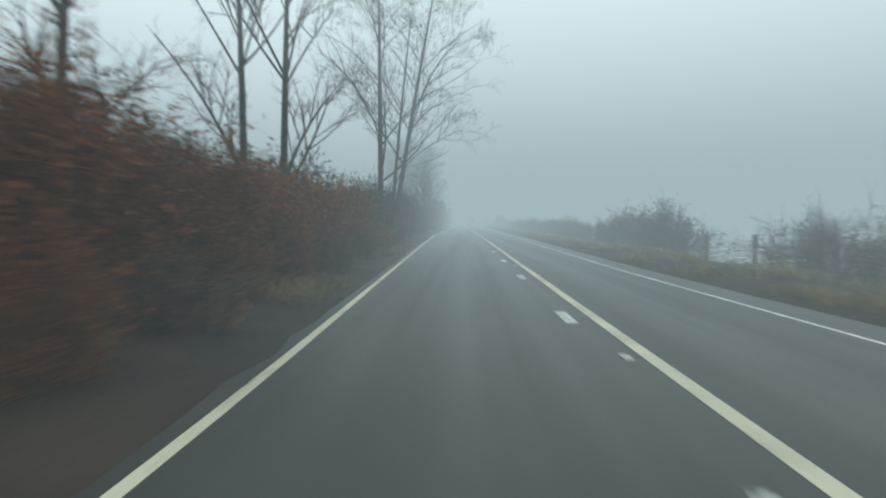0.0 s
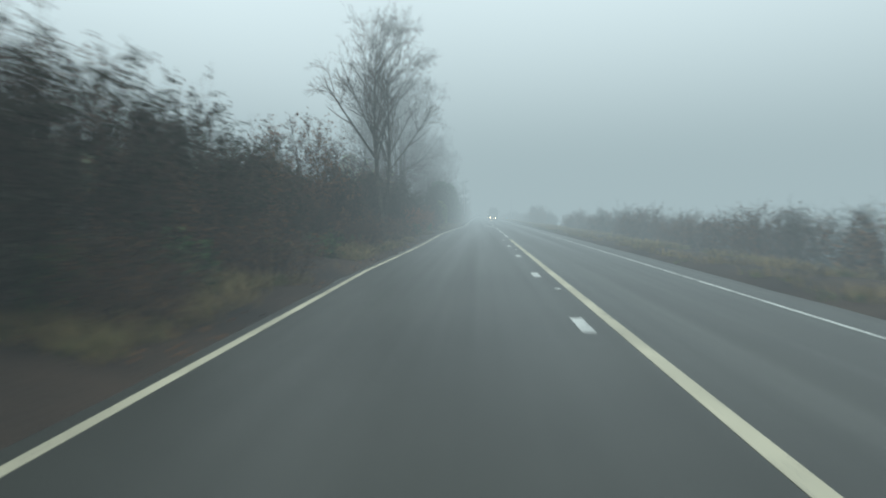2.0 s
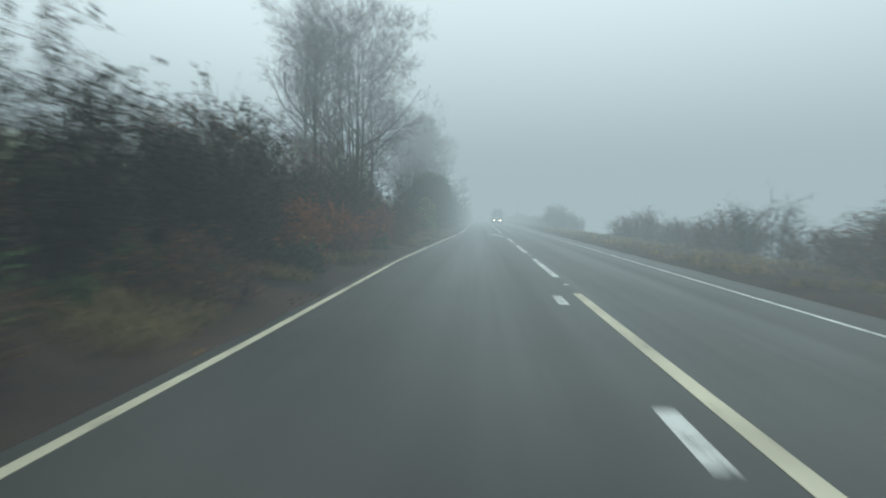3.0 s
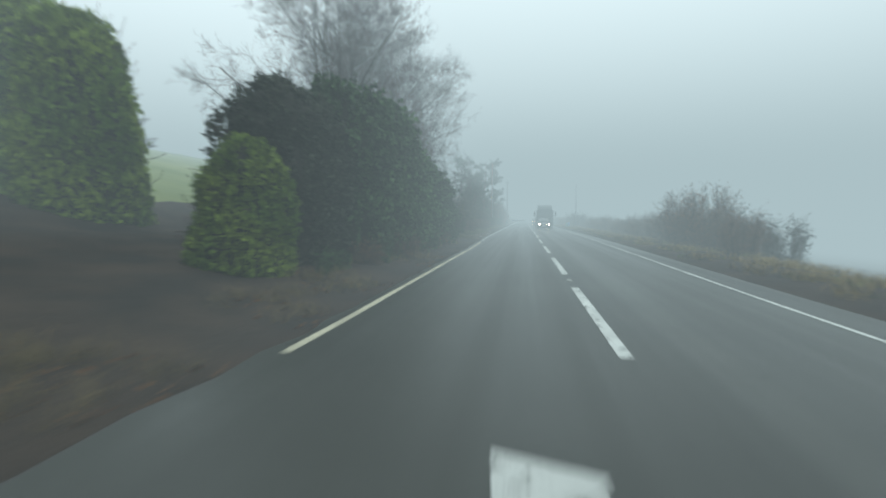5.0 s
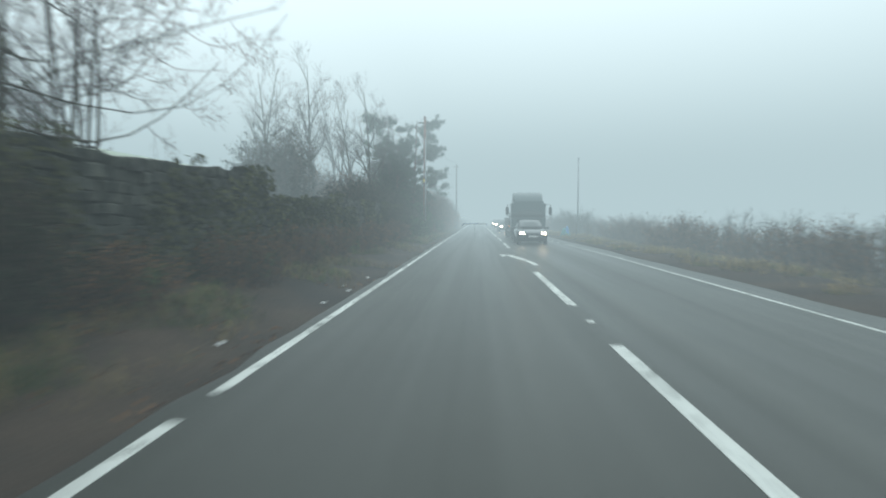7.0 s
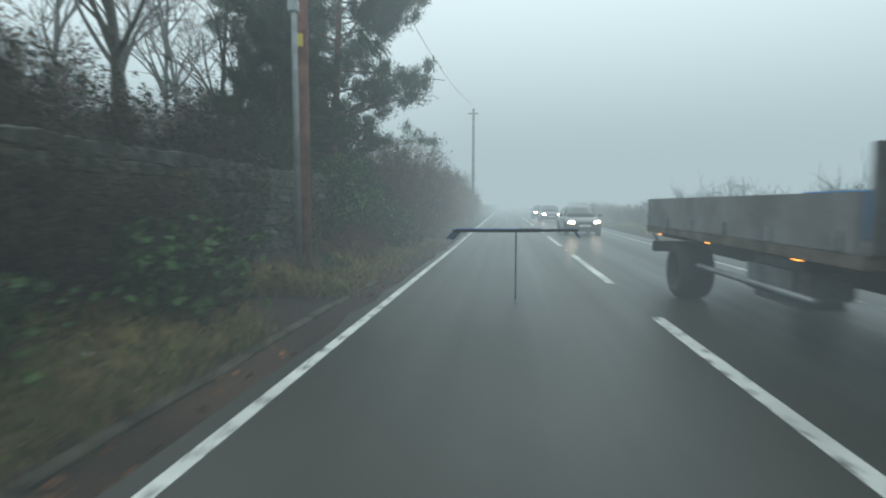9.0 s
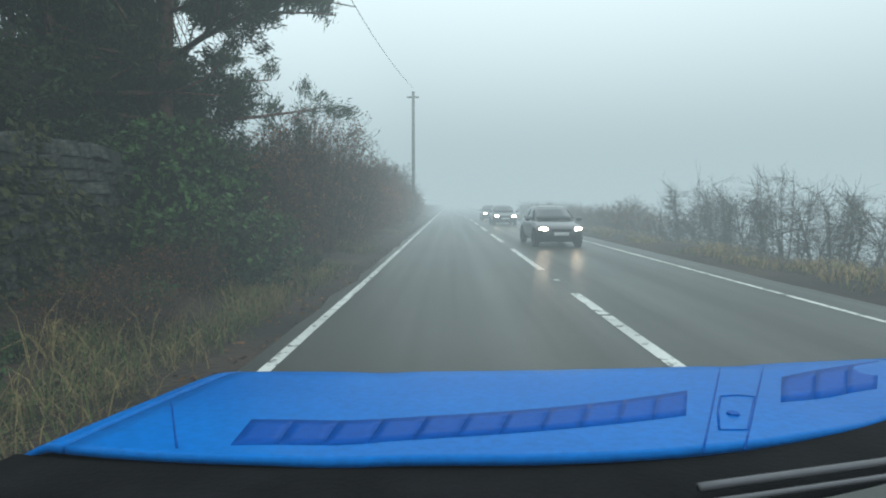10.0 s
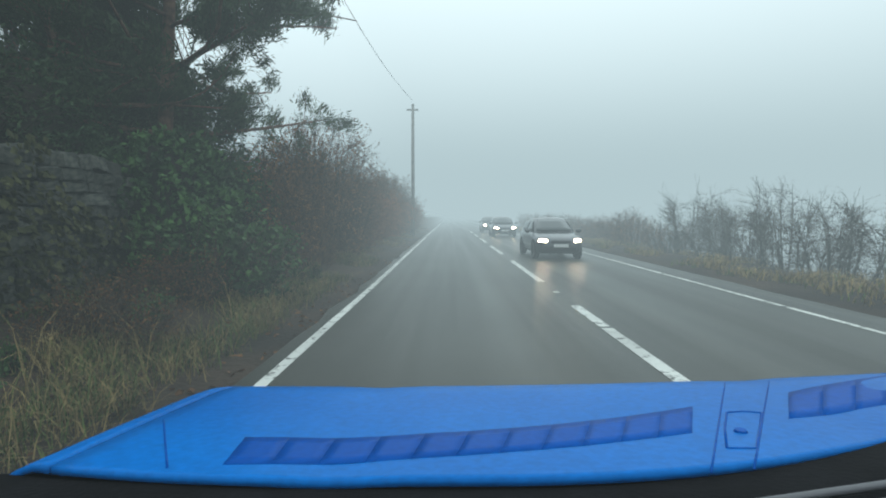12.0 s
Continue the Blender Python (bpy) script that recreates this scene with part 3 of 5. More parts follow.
def road_stud(x, y):
    bm = bmesh.new()
    bmesh.ops.create_cube(bm, size=1, matrix=Matrix.Translation((0, 0, 0.006)) @ Matrix.Diagonal((0.11, 0.16, 0.016, 1)))
    bmesh.ops.bevel(bm, geom=bm.edges[:], offset=0.005, segments=1, affect="EDGES")
    ob = part("road_stud", bm, WHITE)
    ob.matrix_basis = pose(x, y, 0)
    return tagged(ob, "small white reflective road stud on asphalt", "road stud", "road studs")


stud = road_stud(-0.27, 6.0)
for k in range(-1, 6):
    if k:
        copy_thing(stud, pose(-0.27, 6.0 + 12.2 * k, 0))
for y in (77.9, 86.9, 95.9, 122.7, 140.6, 158.8, 205.0):
    copy_thing(stud, pose(0.0, y, 0))


def kerb_stone(y, mesh=None):
    if mesh is None:
        bm = bmesh.new()
        bmesh.ops.create_cube(bm, size=1, matrix=Matrix.Translation((0, 0.45, 0.02)) @ Matrix.Diagonal((0.13, 0.88, 0.2, 1)))
        bmesh.ops.bevel(bm, geom=bm.edges[:], offset=0.02, segments=1, affect="EDGES")
        ob = part("kerb_stone", bm, KERB)
    else:
        ob = link("kerb_stone", mesh, KERB)
    ob.matrix_basis = pose(left_line(y) - 0.78 + random.uniform(-0.02, 0.02), y, random.uniform(-0.15, -0.11), random.uniform(-1, 1), 0, random.uniform(-1, 1))
    return tagged(ob, "weathered concrete kerb stone along the grass verge", "kerb", "kerb stones", kind="structure")


first = kerb_stone(183.0)
for k in range(1, 16):
    kerb_stone(183.0 + 0.9 * k, first.data)


# ---- plants: the originals, then copies all along the road ----
def at(x, y, sink=0.0):
    return x, y, ground_z(x, y) - sink


SOURCE = {
    "rust": [shrub("bracken_bush", 10 + i, 2.6, 3.0, 3.2, "rust-brown winter bracken and bramble bush on the bank", "bush", RUST, RUSTLEAF, 0.05, 46, 900, 5200) for i in range(3)],
    "brown": [shrub("hedge_shrub", 20 + i, 3.6, 3.2, 3.4, "bare brown hedgerow shrub with dead leaves", "shrub", TWIG, DEAD, 0.042, 46, 1000, 5200) for i in range(4)],
    "dark": [shrub("dark_shrub", 30 + i, 4.2, 3.4, 3.6, "dark tangled hedgerow shrub with ivy leaves", "shrub", TWIG, HOLLY, 0.055, 46, 1000, 7000) for i in range(4)],
    "bare": [shrub("thorn_shrub", 40 + i, 2.6, 3.4, 3.4, "leafless grey thorn shrub behind the verge", "shrub", BARK, None, 0, 15, 850, 0, stiff=0.35) for i in range(4)],
    "low": [shrub("low_bush", 50 + i, 1.7, 2.8, 3.0, "low brown bramble bush on the verge", "bush", TWIG, DEAD, 0.04, 40, 700, 2800) for i in range(3)],
    "bramble": [shrub("green_bramble", 55 + i, 1.3, 2.0, 2.2, "low green bramble bush at the hedge foot", "bush", TWIG, IVY, 0.08, 30, 420, 2400) for i in range(2)],
}
PUT = random.Random(5)
USED = set()


def plant(kind, x, y, s=1.0, sz=None):
    src = PUT.choice(SOURCE[kind])
    p = at(x, y, 0.05)
    m = pose(*p, 0, 0, PUT.uniform(0, 360)) @ Matrix.Diagonal((s, s, sz or s, 1))
    if src.name not in USED:
        USED.add(src.name)
        src.matrix_basis = m
    else:
        copy_thing(src, m)


# left bank, going along the road
for y in np.arange(-8, 30, 2.3):
    plant("rust", -7.7 + PUT.uniform(-0.5, 0.4), y, PUT.uniform(0.95, 1.25))
    plant("dark", -11.4 + PUT.uniform(-0.8, 0.6), y + 1, PUT.uniform(0.85, 1.1))
for y in np.arange(30, 40, 2.5):
    plant("low", -7.6 + PUT.uniform(-0.4, 0.4), y, 1.2)
    plant("brown", -10.8, y + 1, 0.8)
for y in np.arange(39, 100, 2.5):
    k = "dark" if PUT.random() < 0.6 else "brown"
    plant(k, (-8.4 if y < 60 else -9.4) + PUT.uniform(-0.4, 0.5), y, PUT.uniform(0.85, 1.02) * (0.86 if y > 76 else 1.15 if y > 58 else 1.0))
    plant("brown" if PUT.random() < 0.6 else "dark", -11.4, y + 1.2, PUT.uniform(1.0, 1.25) * (0.86 if y > 76 else 1.0))
for y in np.arange(40, 100, 1.7):
    plant("bramble" if PUT.random() < 0.6 else "dark", left_line(y) - 2.6 + PUT.uniform(-0.4, 0.3), y, 0.9 if PUT.random() < 0.6 else 0.4, PUT.uniform(0.35, 0.9) if PUT.random() < 0.5 else None)
for y in (80, 83, 86, 89):
    plant("rust", -6.9, y, 0.7)
for y in np.arange(-6, 108, 4.7):
    plant("bramble" if PUT.random() < 0.5 else "low", -6.5 + PUT.uniform(-0.3, 0.2), y, PUT.uniform(0.5, 0.75))
for y in np.arange(100, 114, 2.4):
    plant("low", -8.5, y, 1.0)
    plant("brown", -12.0, y, 0.9)
for y in np.arange(-6, 32, 2.6):
    plant("rust" if PUT.random() < 0.6 else "low", -6.1 + PUT.uniform(-0.3, 0.3), y, PUT.uniform(0.4, 0.6))
# skirts at the foot of the evergreen hedge
for y in np.arange(122, 147, 1.1):
    plant("bramble" if PUT.random() < 0.5 else "low", -6.0 + PUT.uniform(-0.4, 0.4), y, PUT.uniform(0.3, 0.5))
# beside the wall
for y in np.arange(143, 158, 1.9):
    plant("dark", -6.9 + PUT.uniform(-0.3, 0.2), y, PUT.uniform(0.45, 0.6))
for y in np.arange(158, 186, 3.6):
    plant("low", -6.6 + PUT.uniform(-0.2, 0.2), y, PUT.uniform(0.5, 0.7))
for y in np.arange(150, 196, 4.3):
    plant("bramble", -6.6 + PUT.uniform(-0.3, 0.1), y, PUT.uniform(0.5, 0.9))
for y in np.arange(195.5, 214, 1.15):
    plant("bramble" if PUT.random() < 0.65 else "low", left_line(y) - 1.9 + PUT.uniform(-0.7, 0.6), y, PUT.uniform(0.24, 0.45))
for y in (187, 190, 193, 203.4, 205.2, 207):
    plant("bramble", -6.3 + PUT.uniform(-0.3, 0.2), y, PUT.uniform(0.9, 1.3))
for y in np.arange(208, 262, 2.2):
    plant("rust" if PUT.random() < 0.45 else "brown", -6.9 + PUT.uniform(-0.4, 0.4), y, PUT.uniform(0.95, 1.15))
    plant("brown" if PUT.random() < 0.7 else "rust", -9.4, y + 1, PUT.uniform(1.1, 1.3))
for y in np.arange(186, 208, 2.6):
    plant("dark", -10.5 + PUT.uniform(-0.5, 0.5), y, PUT.uniform(0.8, 1.05))
# a dark clump behind the wall
for x, y, k in ((-16.0, 189.5, 1.35), (-18.0, 192.5, 1.5)):
    plant("dark", x, y, k)
# tall undergrowth in the wood behind the wall, and dark growth over its face
for y in np.arange(197, 219, 2.3):
    plant("brown", -14.0 + PUT.uniform(-1.0, 1.0), y, PUT.uniform(0.95, 1.25))
    plant("brown", -18.5 + PUT.uniform(-1.2, 1.2), y + 1.2, PUT.uniform(1.1, 1.4))
for y in np.arange(184.5, 196, 1.5):
    plant("dark", -7.1 + PUT.uniform(-0.2, 0.2), y, PUT.uniform(0.48, 0.6))
# far side of the road
for y in np.arange(-5, 20, 3.0):
    plant("low", 10.5 + PUT.uniform(-0.4, 0.8), y, 1.0)
for y in np.arange(31, 108, 2.8):
    plant("low" if PUT.random() < 0.7 else "bare", 9.2 + PUT.uniform(-0.5, 0.7), y, PUT.uniform(0.8, 1.1))
    if PUT.random() < 0.6:
        plant("bare", 12.2 + PUT.uniform(-0.6, 0.8), y + 1, PUT.uniform(0.85, 1.2))
for y, s in ((31, 0.9), (33, 1.0), (36, 1.0), (39, 0.9)):
    plant("dark", 10.0, y, s * 0.75)
for y in np.arange(18, 34, 2.2):
    plant("bare", 17.5 + PUT.uniform(-1.5, 1.5), y, PUT.uniform(1.3, 1.7))
for y in np.arange(133.5, 145, 1.9):
    plant("brown", 8.3 + PUT.uniform(-0.3, 0.4), y, PUT.uniform(0.7, 0.8))
for y in np.arange(135, 146, 3.0):
    plant("dark", 10.4 + PUT.uniform(-0.5, 0.5), y, PUT.uniform(0.55, 0.7))
for y in np.arange(145, 152, 2.3):
    plant("brown" if PUT.random() < 0.4 else "bare", 9.8 + PUT.uniform(-0.5, 0.5), y, PUT.uniform(0.7, 0.9))
for y in np.arange(152, 200, 2.8):
    plant("low", 9.6 + PUT.uniform(-0.5, 0.7), y, PUT.uniform(0.85, 1.15))
    plant("bare", 12.0, y + 1, PUT.uniform(0.9, 1.2))
for y in np.arange(202, 219, 2.3):
    plant("bare", 8.3 + PUT.uniform(-0.4, 0.5), y, PUT.uniform(0.95, 1.15))
for y in np.arange(219, 262, 2.6):
    plant("low", 7.6 + PUT.uniform(-0.5, 0.5), y, PUT.uniform(0.65, 0.95))

# bare roadside trees
big = bare_tree("roadside_tree", 3, 14.5, "tall leafless roadside tree with grey bark and fine twigs", r=0.2, fork=0.13, lean=(0.02, 0), n1=19, n2=110, n3=620, n4=2200, spread=0.36, split=0.75, limb=0.6)
big.matrix_basis = pose(*at(-9.6, 22.4), 0, 0, 40)
copy_thing(big, pose(*at(-10.6, 21.0), 0, 0, 200) @ Matrix.Diagonal((0.9, 0.9, 1.0, 1)))
copy_thing(big, pose(*at(-13.0, 14.0), 0, 0, 120) @ Matrix.Diagonal((0.9, 0.9, 0.9, 1)))
twin = bare_tree("twin_tree", 8, 14.5, "leafless tree with several slim grey trunks on the verge", r=0.17, fork=0.17, trunks=3, n1=14, n2=80, n3=480, n4=1500, spread=0.34, split=0.32, limb=0.5, stems=((0, 0, -0.1, 0.3, 1.0, 1.05), (0.45, 0.25, 2.9, 0.8, 0.97, 0.95), (0.36, 0.5, 1.6, 1.0, 0.88, 0.62)))
twin.matrix_basis = pose(*at(-6.4, 29.1), 0, 0, 0)
lone = bare_tree("verge_tree", 12, 9.8, "leafless roadside tree with pale bark forking into a vase crown", r=0.135, fork=0.38, n1=26, n2=110, n3=560, n4=1700, split=0.85, spread=0.42, limb=0.75)
lone.matrix_basis = pose(*at(-6.2, 68.6), 0, 0, 30)
copy_thing(lone, pose(*at(-6.45, 68.9), 0, 0, 205) @ Matrix.Diagonal((0.85, 0.85, 0.82, 1)))
for x, y, s, a in ((-12.5, 100, 0.85, 10), (-15.5, 106, 0.9, 70), (-11.5, 112, 0.85, 150), (-16.5, 118, 0.9, 220), (-11.2, 148, 0.85, 300), (-10.8, 155, 0.85, 20)):
    copy_thing(big, pose(*at(x, y), 0, 0, a) @ Matrix.Diagonal((s, s, s, 1)))
wide = bare_tree("spreading_tree", 21, 12.0, "wide leafless tree with dense purple-brown twigs over a wall", twig=PURPLE, r=0.1, fork=0.14, trunks=6, n1=8, n2=70, n3=620, n4=2300, droop=0.14, spread=0.5, split=0.35)
wide.matrix_basis = pose(*at(-9.8, 152.0), 0, 0, 0)
copy_thing(wide, pose(*at(-12.5, 145.0), 0, 0, 130) @ Matrix.Diagonal((0.85, 0.85, 0.95, 1)))

for x, y, s, a in ((-11.0, 104.0, 1.2, 40), (-13.5, 110.0, 1.15, 200), (-10.8, 136.5, 1.1, 80), (-11.2, 142.0, 1.0, 300), (-13.5, 166.0, 0.8, 20)):
    copy_thing(wide, pose(*at(x, y), 0, 0, a) @ Matrix.Diagonal((s, s, s, 1)))

over = bare_tree("overhanging_tree", 27, 8.0, "leafless tree with long drooping branches over a wall", twig=PURPLE, r=0.14, fork=0.2, n1=22, n2=150, n3=900, n4=2600, droop=0.2, spread=0.85, split=0.05, limb=0.55)
over.matrix_basis = pose(*at(-11.2, 160.8), 0, 0, 0)

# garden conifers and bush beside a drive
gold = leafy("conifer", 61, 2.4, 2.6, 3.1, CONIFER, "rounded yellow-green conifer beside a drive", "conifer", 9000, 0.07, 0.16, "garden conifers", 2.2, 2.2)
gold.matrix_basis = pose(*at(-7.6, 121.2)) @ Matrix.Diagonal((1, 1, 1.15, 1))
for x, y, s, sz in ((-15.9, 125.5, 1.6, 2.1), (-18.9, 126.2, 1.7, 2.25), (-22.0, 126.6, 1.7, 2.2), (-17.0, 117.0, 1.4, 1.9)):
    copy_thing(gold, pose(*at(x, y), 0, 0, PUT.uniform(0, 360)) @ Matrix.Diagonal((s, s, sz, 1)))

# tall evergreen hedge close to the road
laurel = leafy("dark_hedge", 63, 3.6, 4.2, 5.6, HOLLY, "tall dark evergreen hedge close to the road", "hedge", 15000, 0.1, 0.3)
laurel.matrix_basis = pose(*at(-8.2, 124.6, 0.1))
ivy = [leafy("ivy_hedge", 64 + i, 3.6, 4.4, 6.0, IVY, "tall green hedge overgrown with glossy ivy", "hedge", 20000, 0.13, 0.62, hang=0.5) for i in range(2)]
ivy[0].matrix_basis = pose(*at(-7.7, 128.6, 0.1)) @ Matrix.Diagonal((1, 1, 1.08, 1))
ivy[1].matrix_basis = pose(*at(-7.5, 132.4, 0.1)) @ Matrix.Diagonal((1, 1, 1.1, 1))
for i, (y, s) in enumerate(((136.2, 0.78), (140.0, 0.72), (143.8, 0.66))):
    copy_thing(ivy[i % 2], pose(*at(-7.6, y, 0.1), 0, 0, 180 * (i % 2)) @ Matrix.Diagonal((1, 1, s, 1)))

# the wood behind the wall
slim = bare_tree("woodland_tree", 33, 12.5, "slender leafless woodland tree behind a stone wall", r=0.12, fork=0.35, n1=9, n2=40, n3=260, n4=700, spread=0.26, group="woodland trees", split=0.9)
slim.matrix_basis = pose(*at(-11.5, 199))
for x, y, s in ((-14, 203, 1.05), (-12.4, 207, 0.9), (-17, 199, 1.1), (-19, 206, 1), (-15.5, 195.5, 0.85), (-10.6, 210, 0.9), (-21, 200, 1), (-13.2, 214, 1), (-18, 212, 1.05), (-24, 207, 1.1), (-11.2, 203.4, 0.8), (-16.4, 208.4, 0.95), (-9.8, 206.2, 0.75)):
    copy_thing(slim, pose(*at(x, y), 0, 0, PUT.uniform(0, 360)) @ Matrix.Diagonal((s, s, s, 1)))
scots = pine("pine_tree", 71, 11.0, "dark green pine with spreading limbs over a stone wall")
scots.matrix_basis = pose(*at(-8.3, 205.6), 0, 0, 0)
copy_thing(scots, pose(*at(-10.6, 208.0), 0, 0, 130) @ Matrix.Diagonal((0.9, 0.9, 1.05, 1)))
copy_thing(scots, pose(*at(-9.6, 204.4), 0, 0, 60) @ Matrix.Diagonal((0.72, 0.72, 0.75, 1)))
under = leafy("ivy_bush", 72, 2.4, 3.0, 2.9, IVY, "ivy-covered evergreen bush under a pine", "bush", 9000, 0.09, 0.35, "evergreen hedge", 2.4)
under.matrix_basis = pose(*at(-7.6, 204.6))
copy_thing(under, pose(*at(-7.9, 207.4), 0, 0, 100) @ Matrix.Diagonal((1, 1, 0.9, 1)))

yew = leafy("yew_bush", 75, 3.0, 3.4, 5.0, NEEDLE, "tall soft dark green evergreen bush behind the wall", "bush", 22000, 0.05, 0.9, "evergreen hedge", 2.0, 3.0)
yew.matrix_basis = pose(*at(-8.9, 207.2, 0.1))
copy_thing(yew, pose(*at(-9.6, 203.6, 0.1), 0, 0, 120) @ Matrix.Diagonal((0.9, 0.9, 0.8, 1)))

copy_thing(ivy[0], pose(*at(-10.6, 207.6), 0, 0, 40) @ Matrix.Diagonal((0.8, 0.8, 0.95, 1)))

# ---- grass: uncountable ----
def grass(name, m, label, spots, hmin, hmax, n_each, width):
    pts = np.array([at(x, y) for x, y in spots])
    v, f = blades(pts, RNG, hmin, hmax, n_each, 1.0, width)
    tagged(link(name, raw(name, v, f), m), label, "grass", kind="stuff")


def verge_spots(n, y0, y1, d0, d1, side, power=1.0):
    ys = RNG.uniform(y0, y1, n)
    d = d0 + (d1 - d0) * RNG.uniform(0, 1, n) ** power
    keep = [(noise.noise(Vector((x * 0.5, y * 0.35, 9 + side))) > -0.02) for x, y in zip(d, ys)]
    xs = [(left_line(y) - q) if side < 0 else (right_line(y) + q) for y, q in zip(ys, d)]
    return [(x, y) for x, y, k in zip(xs, ys, keep) if k]


grass("dry_verge_grass", STRAW, "straw-coloured winter grass on the verge", verge_spots(9000, -8, 112, 0.7, 2.4, -1) + verge_spots(2600, 182, 214, 0.9, 3.2, -1) + verge_spots(700, 214, 260, 0.9, 2.6, -1) + verge_spots(1200, 112, 182, 0.7, 2.6, -1), 0.06, 0.34, 13, 0.0055)
grass("green_verge_grass", GRASS, "green tufted verge grass among dead stalks", verge_spots(1800, 20, 112, 0.8, 3.0, -1) + verge_spots(3200, 182, 214, 0.9, 3.4, -1) + verge_spots(700, 148, 182, 1.2, 2.8, -1), 0.05, 0.28, 14, 0.0055)
grass("dead_stalks", STRAW, "pale dead stalks standing in the verge grass", verge_spots(700, 182, 214, 1.0, 3.2, -1) + verge_spots(500, -8, 112, 0.8, 2.6, -1), 0.4, 0.85, 2, 0.004)
grass("far_verge_grass", TAN, "tan dry grass on the far verge", verge_spots(9000, -6, 262, 1.5, 5.2, 1), 0.08, 0.36, 9, 0.010)
grass("far_green_grass", GRASS, "dull green grass on the far verge", verge_spots(1600, -6, 262, 1.2, 4.6, 1), 0.06, 0.24, 9, 0.010)

pts = np.array([at(x, y) for x, y in verge_spots(16000, -8, 262, 0.25, 3.4, -1)]) + np.array([0, 0, 0.012])
v, f = leaves(pts, 0.055, RNG, flat=0.9)
tagged(link("fallen_leaves", raw("fallen_leaves", v, f), DEAD), "scattered brown fallen leaves on the verge", "leaves", kind="stuff")
# ---- solid helpers ----
def block(x0, x1, y0, y1, z0, z1, bevel=0.01, bm=None):
    """A box with bevelled edges, in a new bmesh or added to one."""
    one = bmesh.new()
    bmesh.ops.create_cube(one, size=1, matrix=Matrix.Translation(((x0 + x1) / 2, (y0 + y1) / 2, (z0 + z1) / 2)) @ Matrix.Diagonal((x1 - x0, y1 - y0, z1 - z0, 1)))
    if bevel:
        bmesh.ops.bevel(one, geom=one.edges[:], offset=bevel, segments=2, affect="EDGES")
    if bm is None:
        return one
    tmp = bpy.data.meshes.new("tmp")
    one.to_mesh(tmp)
    one.free()
    bm.from_mesh(tmp)
    bpy.data.meshes.remove(tmp)
    return bm


def pipe(points, r, sides=8, r1=None):
    P = np.array(points, float)[None]
    k = P.shape[1]
    v, f = tubes(P, np.linspace(r, r1 if r1 is not None else r, k)[None], sides)
    faces = f.tolist() + [list(range(sides))[::-1], list(range((k - 1) * sides, k * sides))]
    return raw("pipe", v, faces, True)


def ring_loft(rings, close=True):
    """Joins equal rings of points to a skin, capped at both ends."""
    n = len(rings[0])
    vs = [p for r in rings for p in r]
    fs = [(i * n + j, i * n + (j + 1) % n, (i + 1) * n + (j + 1) % n, (i + 1) * n + j) for i in range(len(rings) - 1) for j in range(n)]
    if close:
        fs += [tuple(range(n))[::-1], tuple(range((len(rings) - 1) * n, len(rings) * n))]
    return raw("loft", vs, fs, True)


# ---- dry stone wall ----
WALL_Y0, WALL_Y1 = 145.0, 209.5


def wall_top(y):
    h = np.interp(y, [145, 146, 156, 165.5, 165.7, 171, 171.3, 178, 186, 196, 204, 209.5], [1.5, 2.0, 2.3, 2.4, 1.75, 1.8, 2.05, 2.0, 2.1, 2.15, 2.0, 1.5])
    return float(h) + 0.08 * noise.noise(Vector((0, y * 0.9, 3)))


def wall_x(y):
    return -7.45 + 0.25 * noise.noise(Vector((2, y * 0.06, 0)))


def stone_mesh(seed):
    rng = random.Random(seed)
    bm = bmesh.new()
    bmesh.ops.create_cube(bm, size=1)
    bmesh.ops.bevel(bm, geom=bm.edges[:], offset=0.13, segments=1, affect="EDGES")
    for v in bm.verts:
        v.co += Vector((rng.uniform(-1, 1), rng.uniform(-1, 1), rng.uniform(-1, 1))) * 0.06
    bm.normal_update()
    me = bpy.data.meshes.new("stone")
    bm.to_mesh(me)
    bm.free()
    me.materials.append(STONE)
    return me


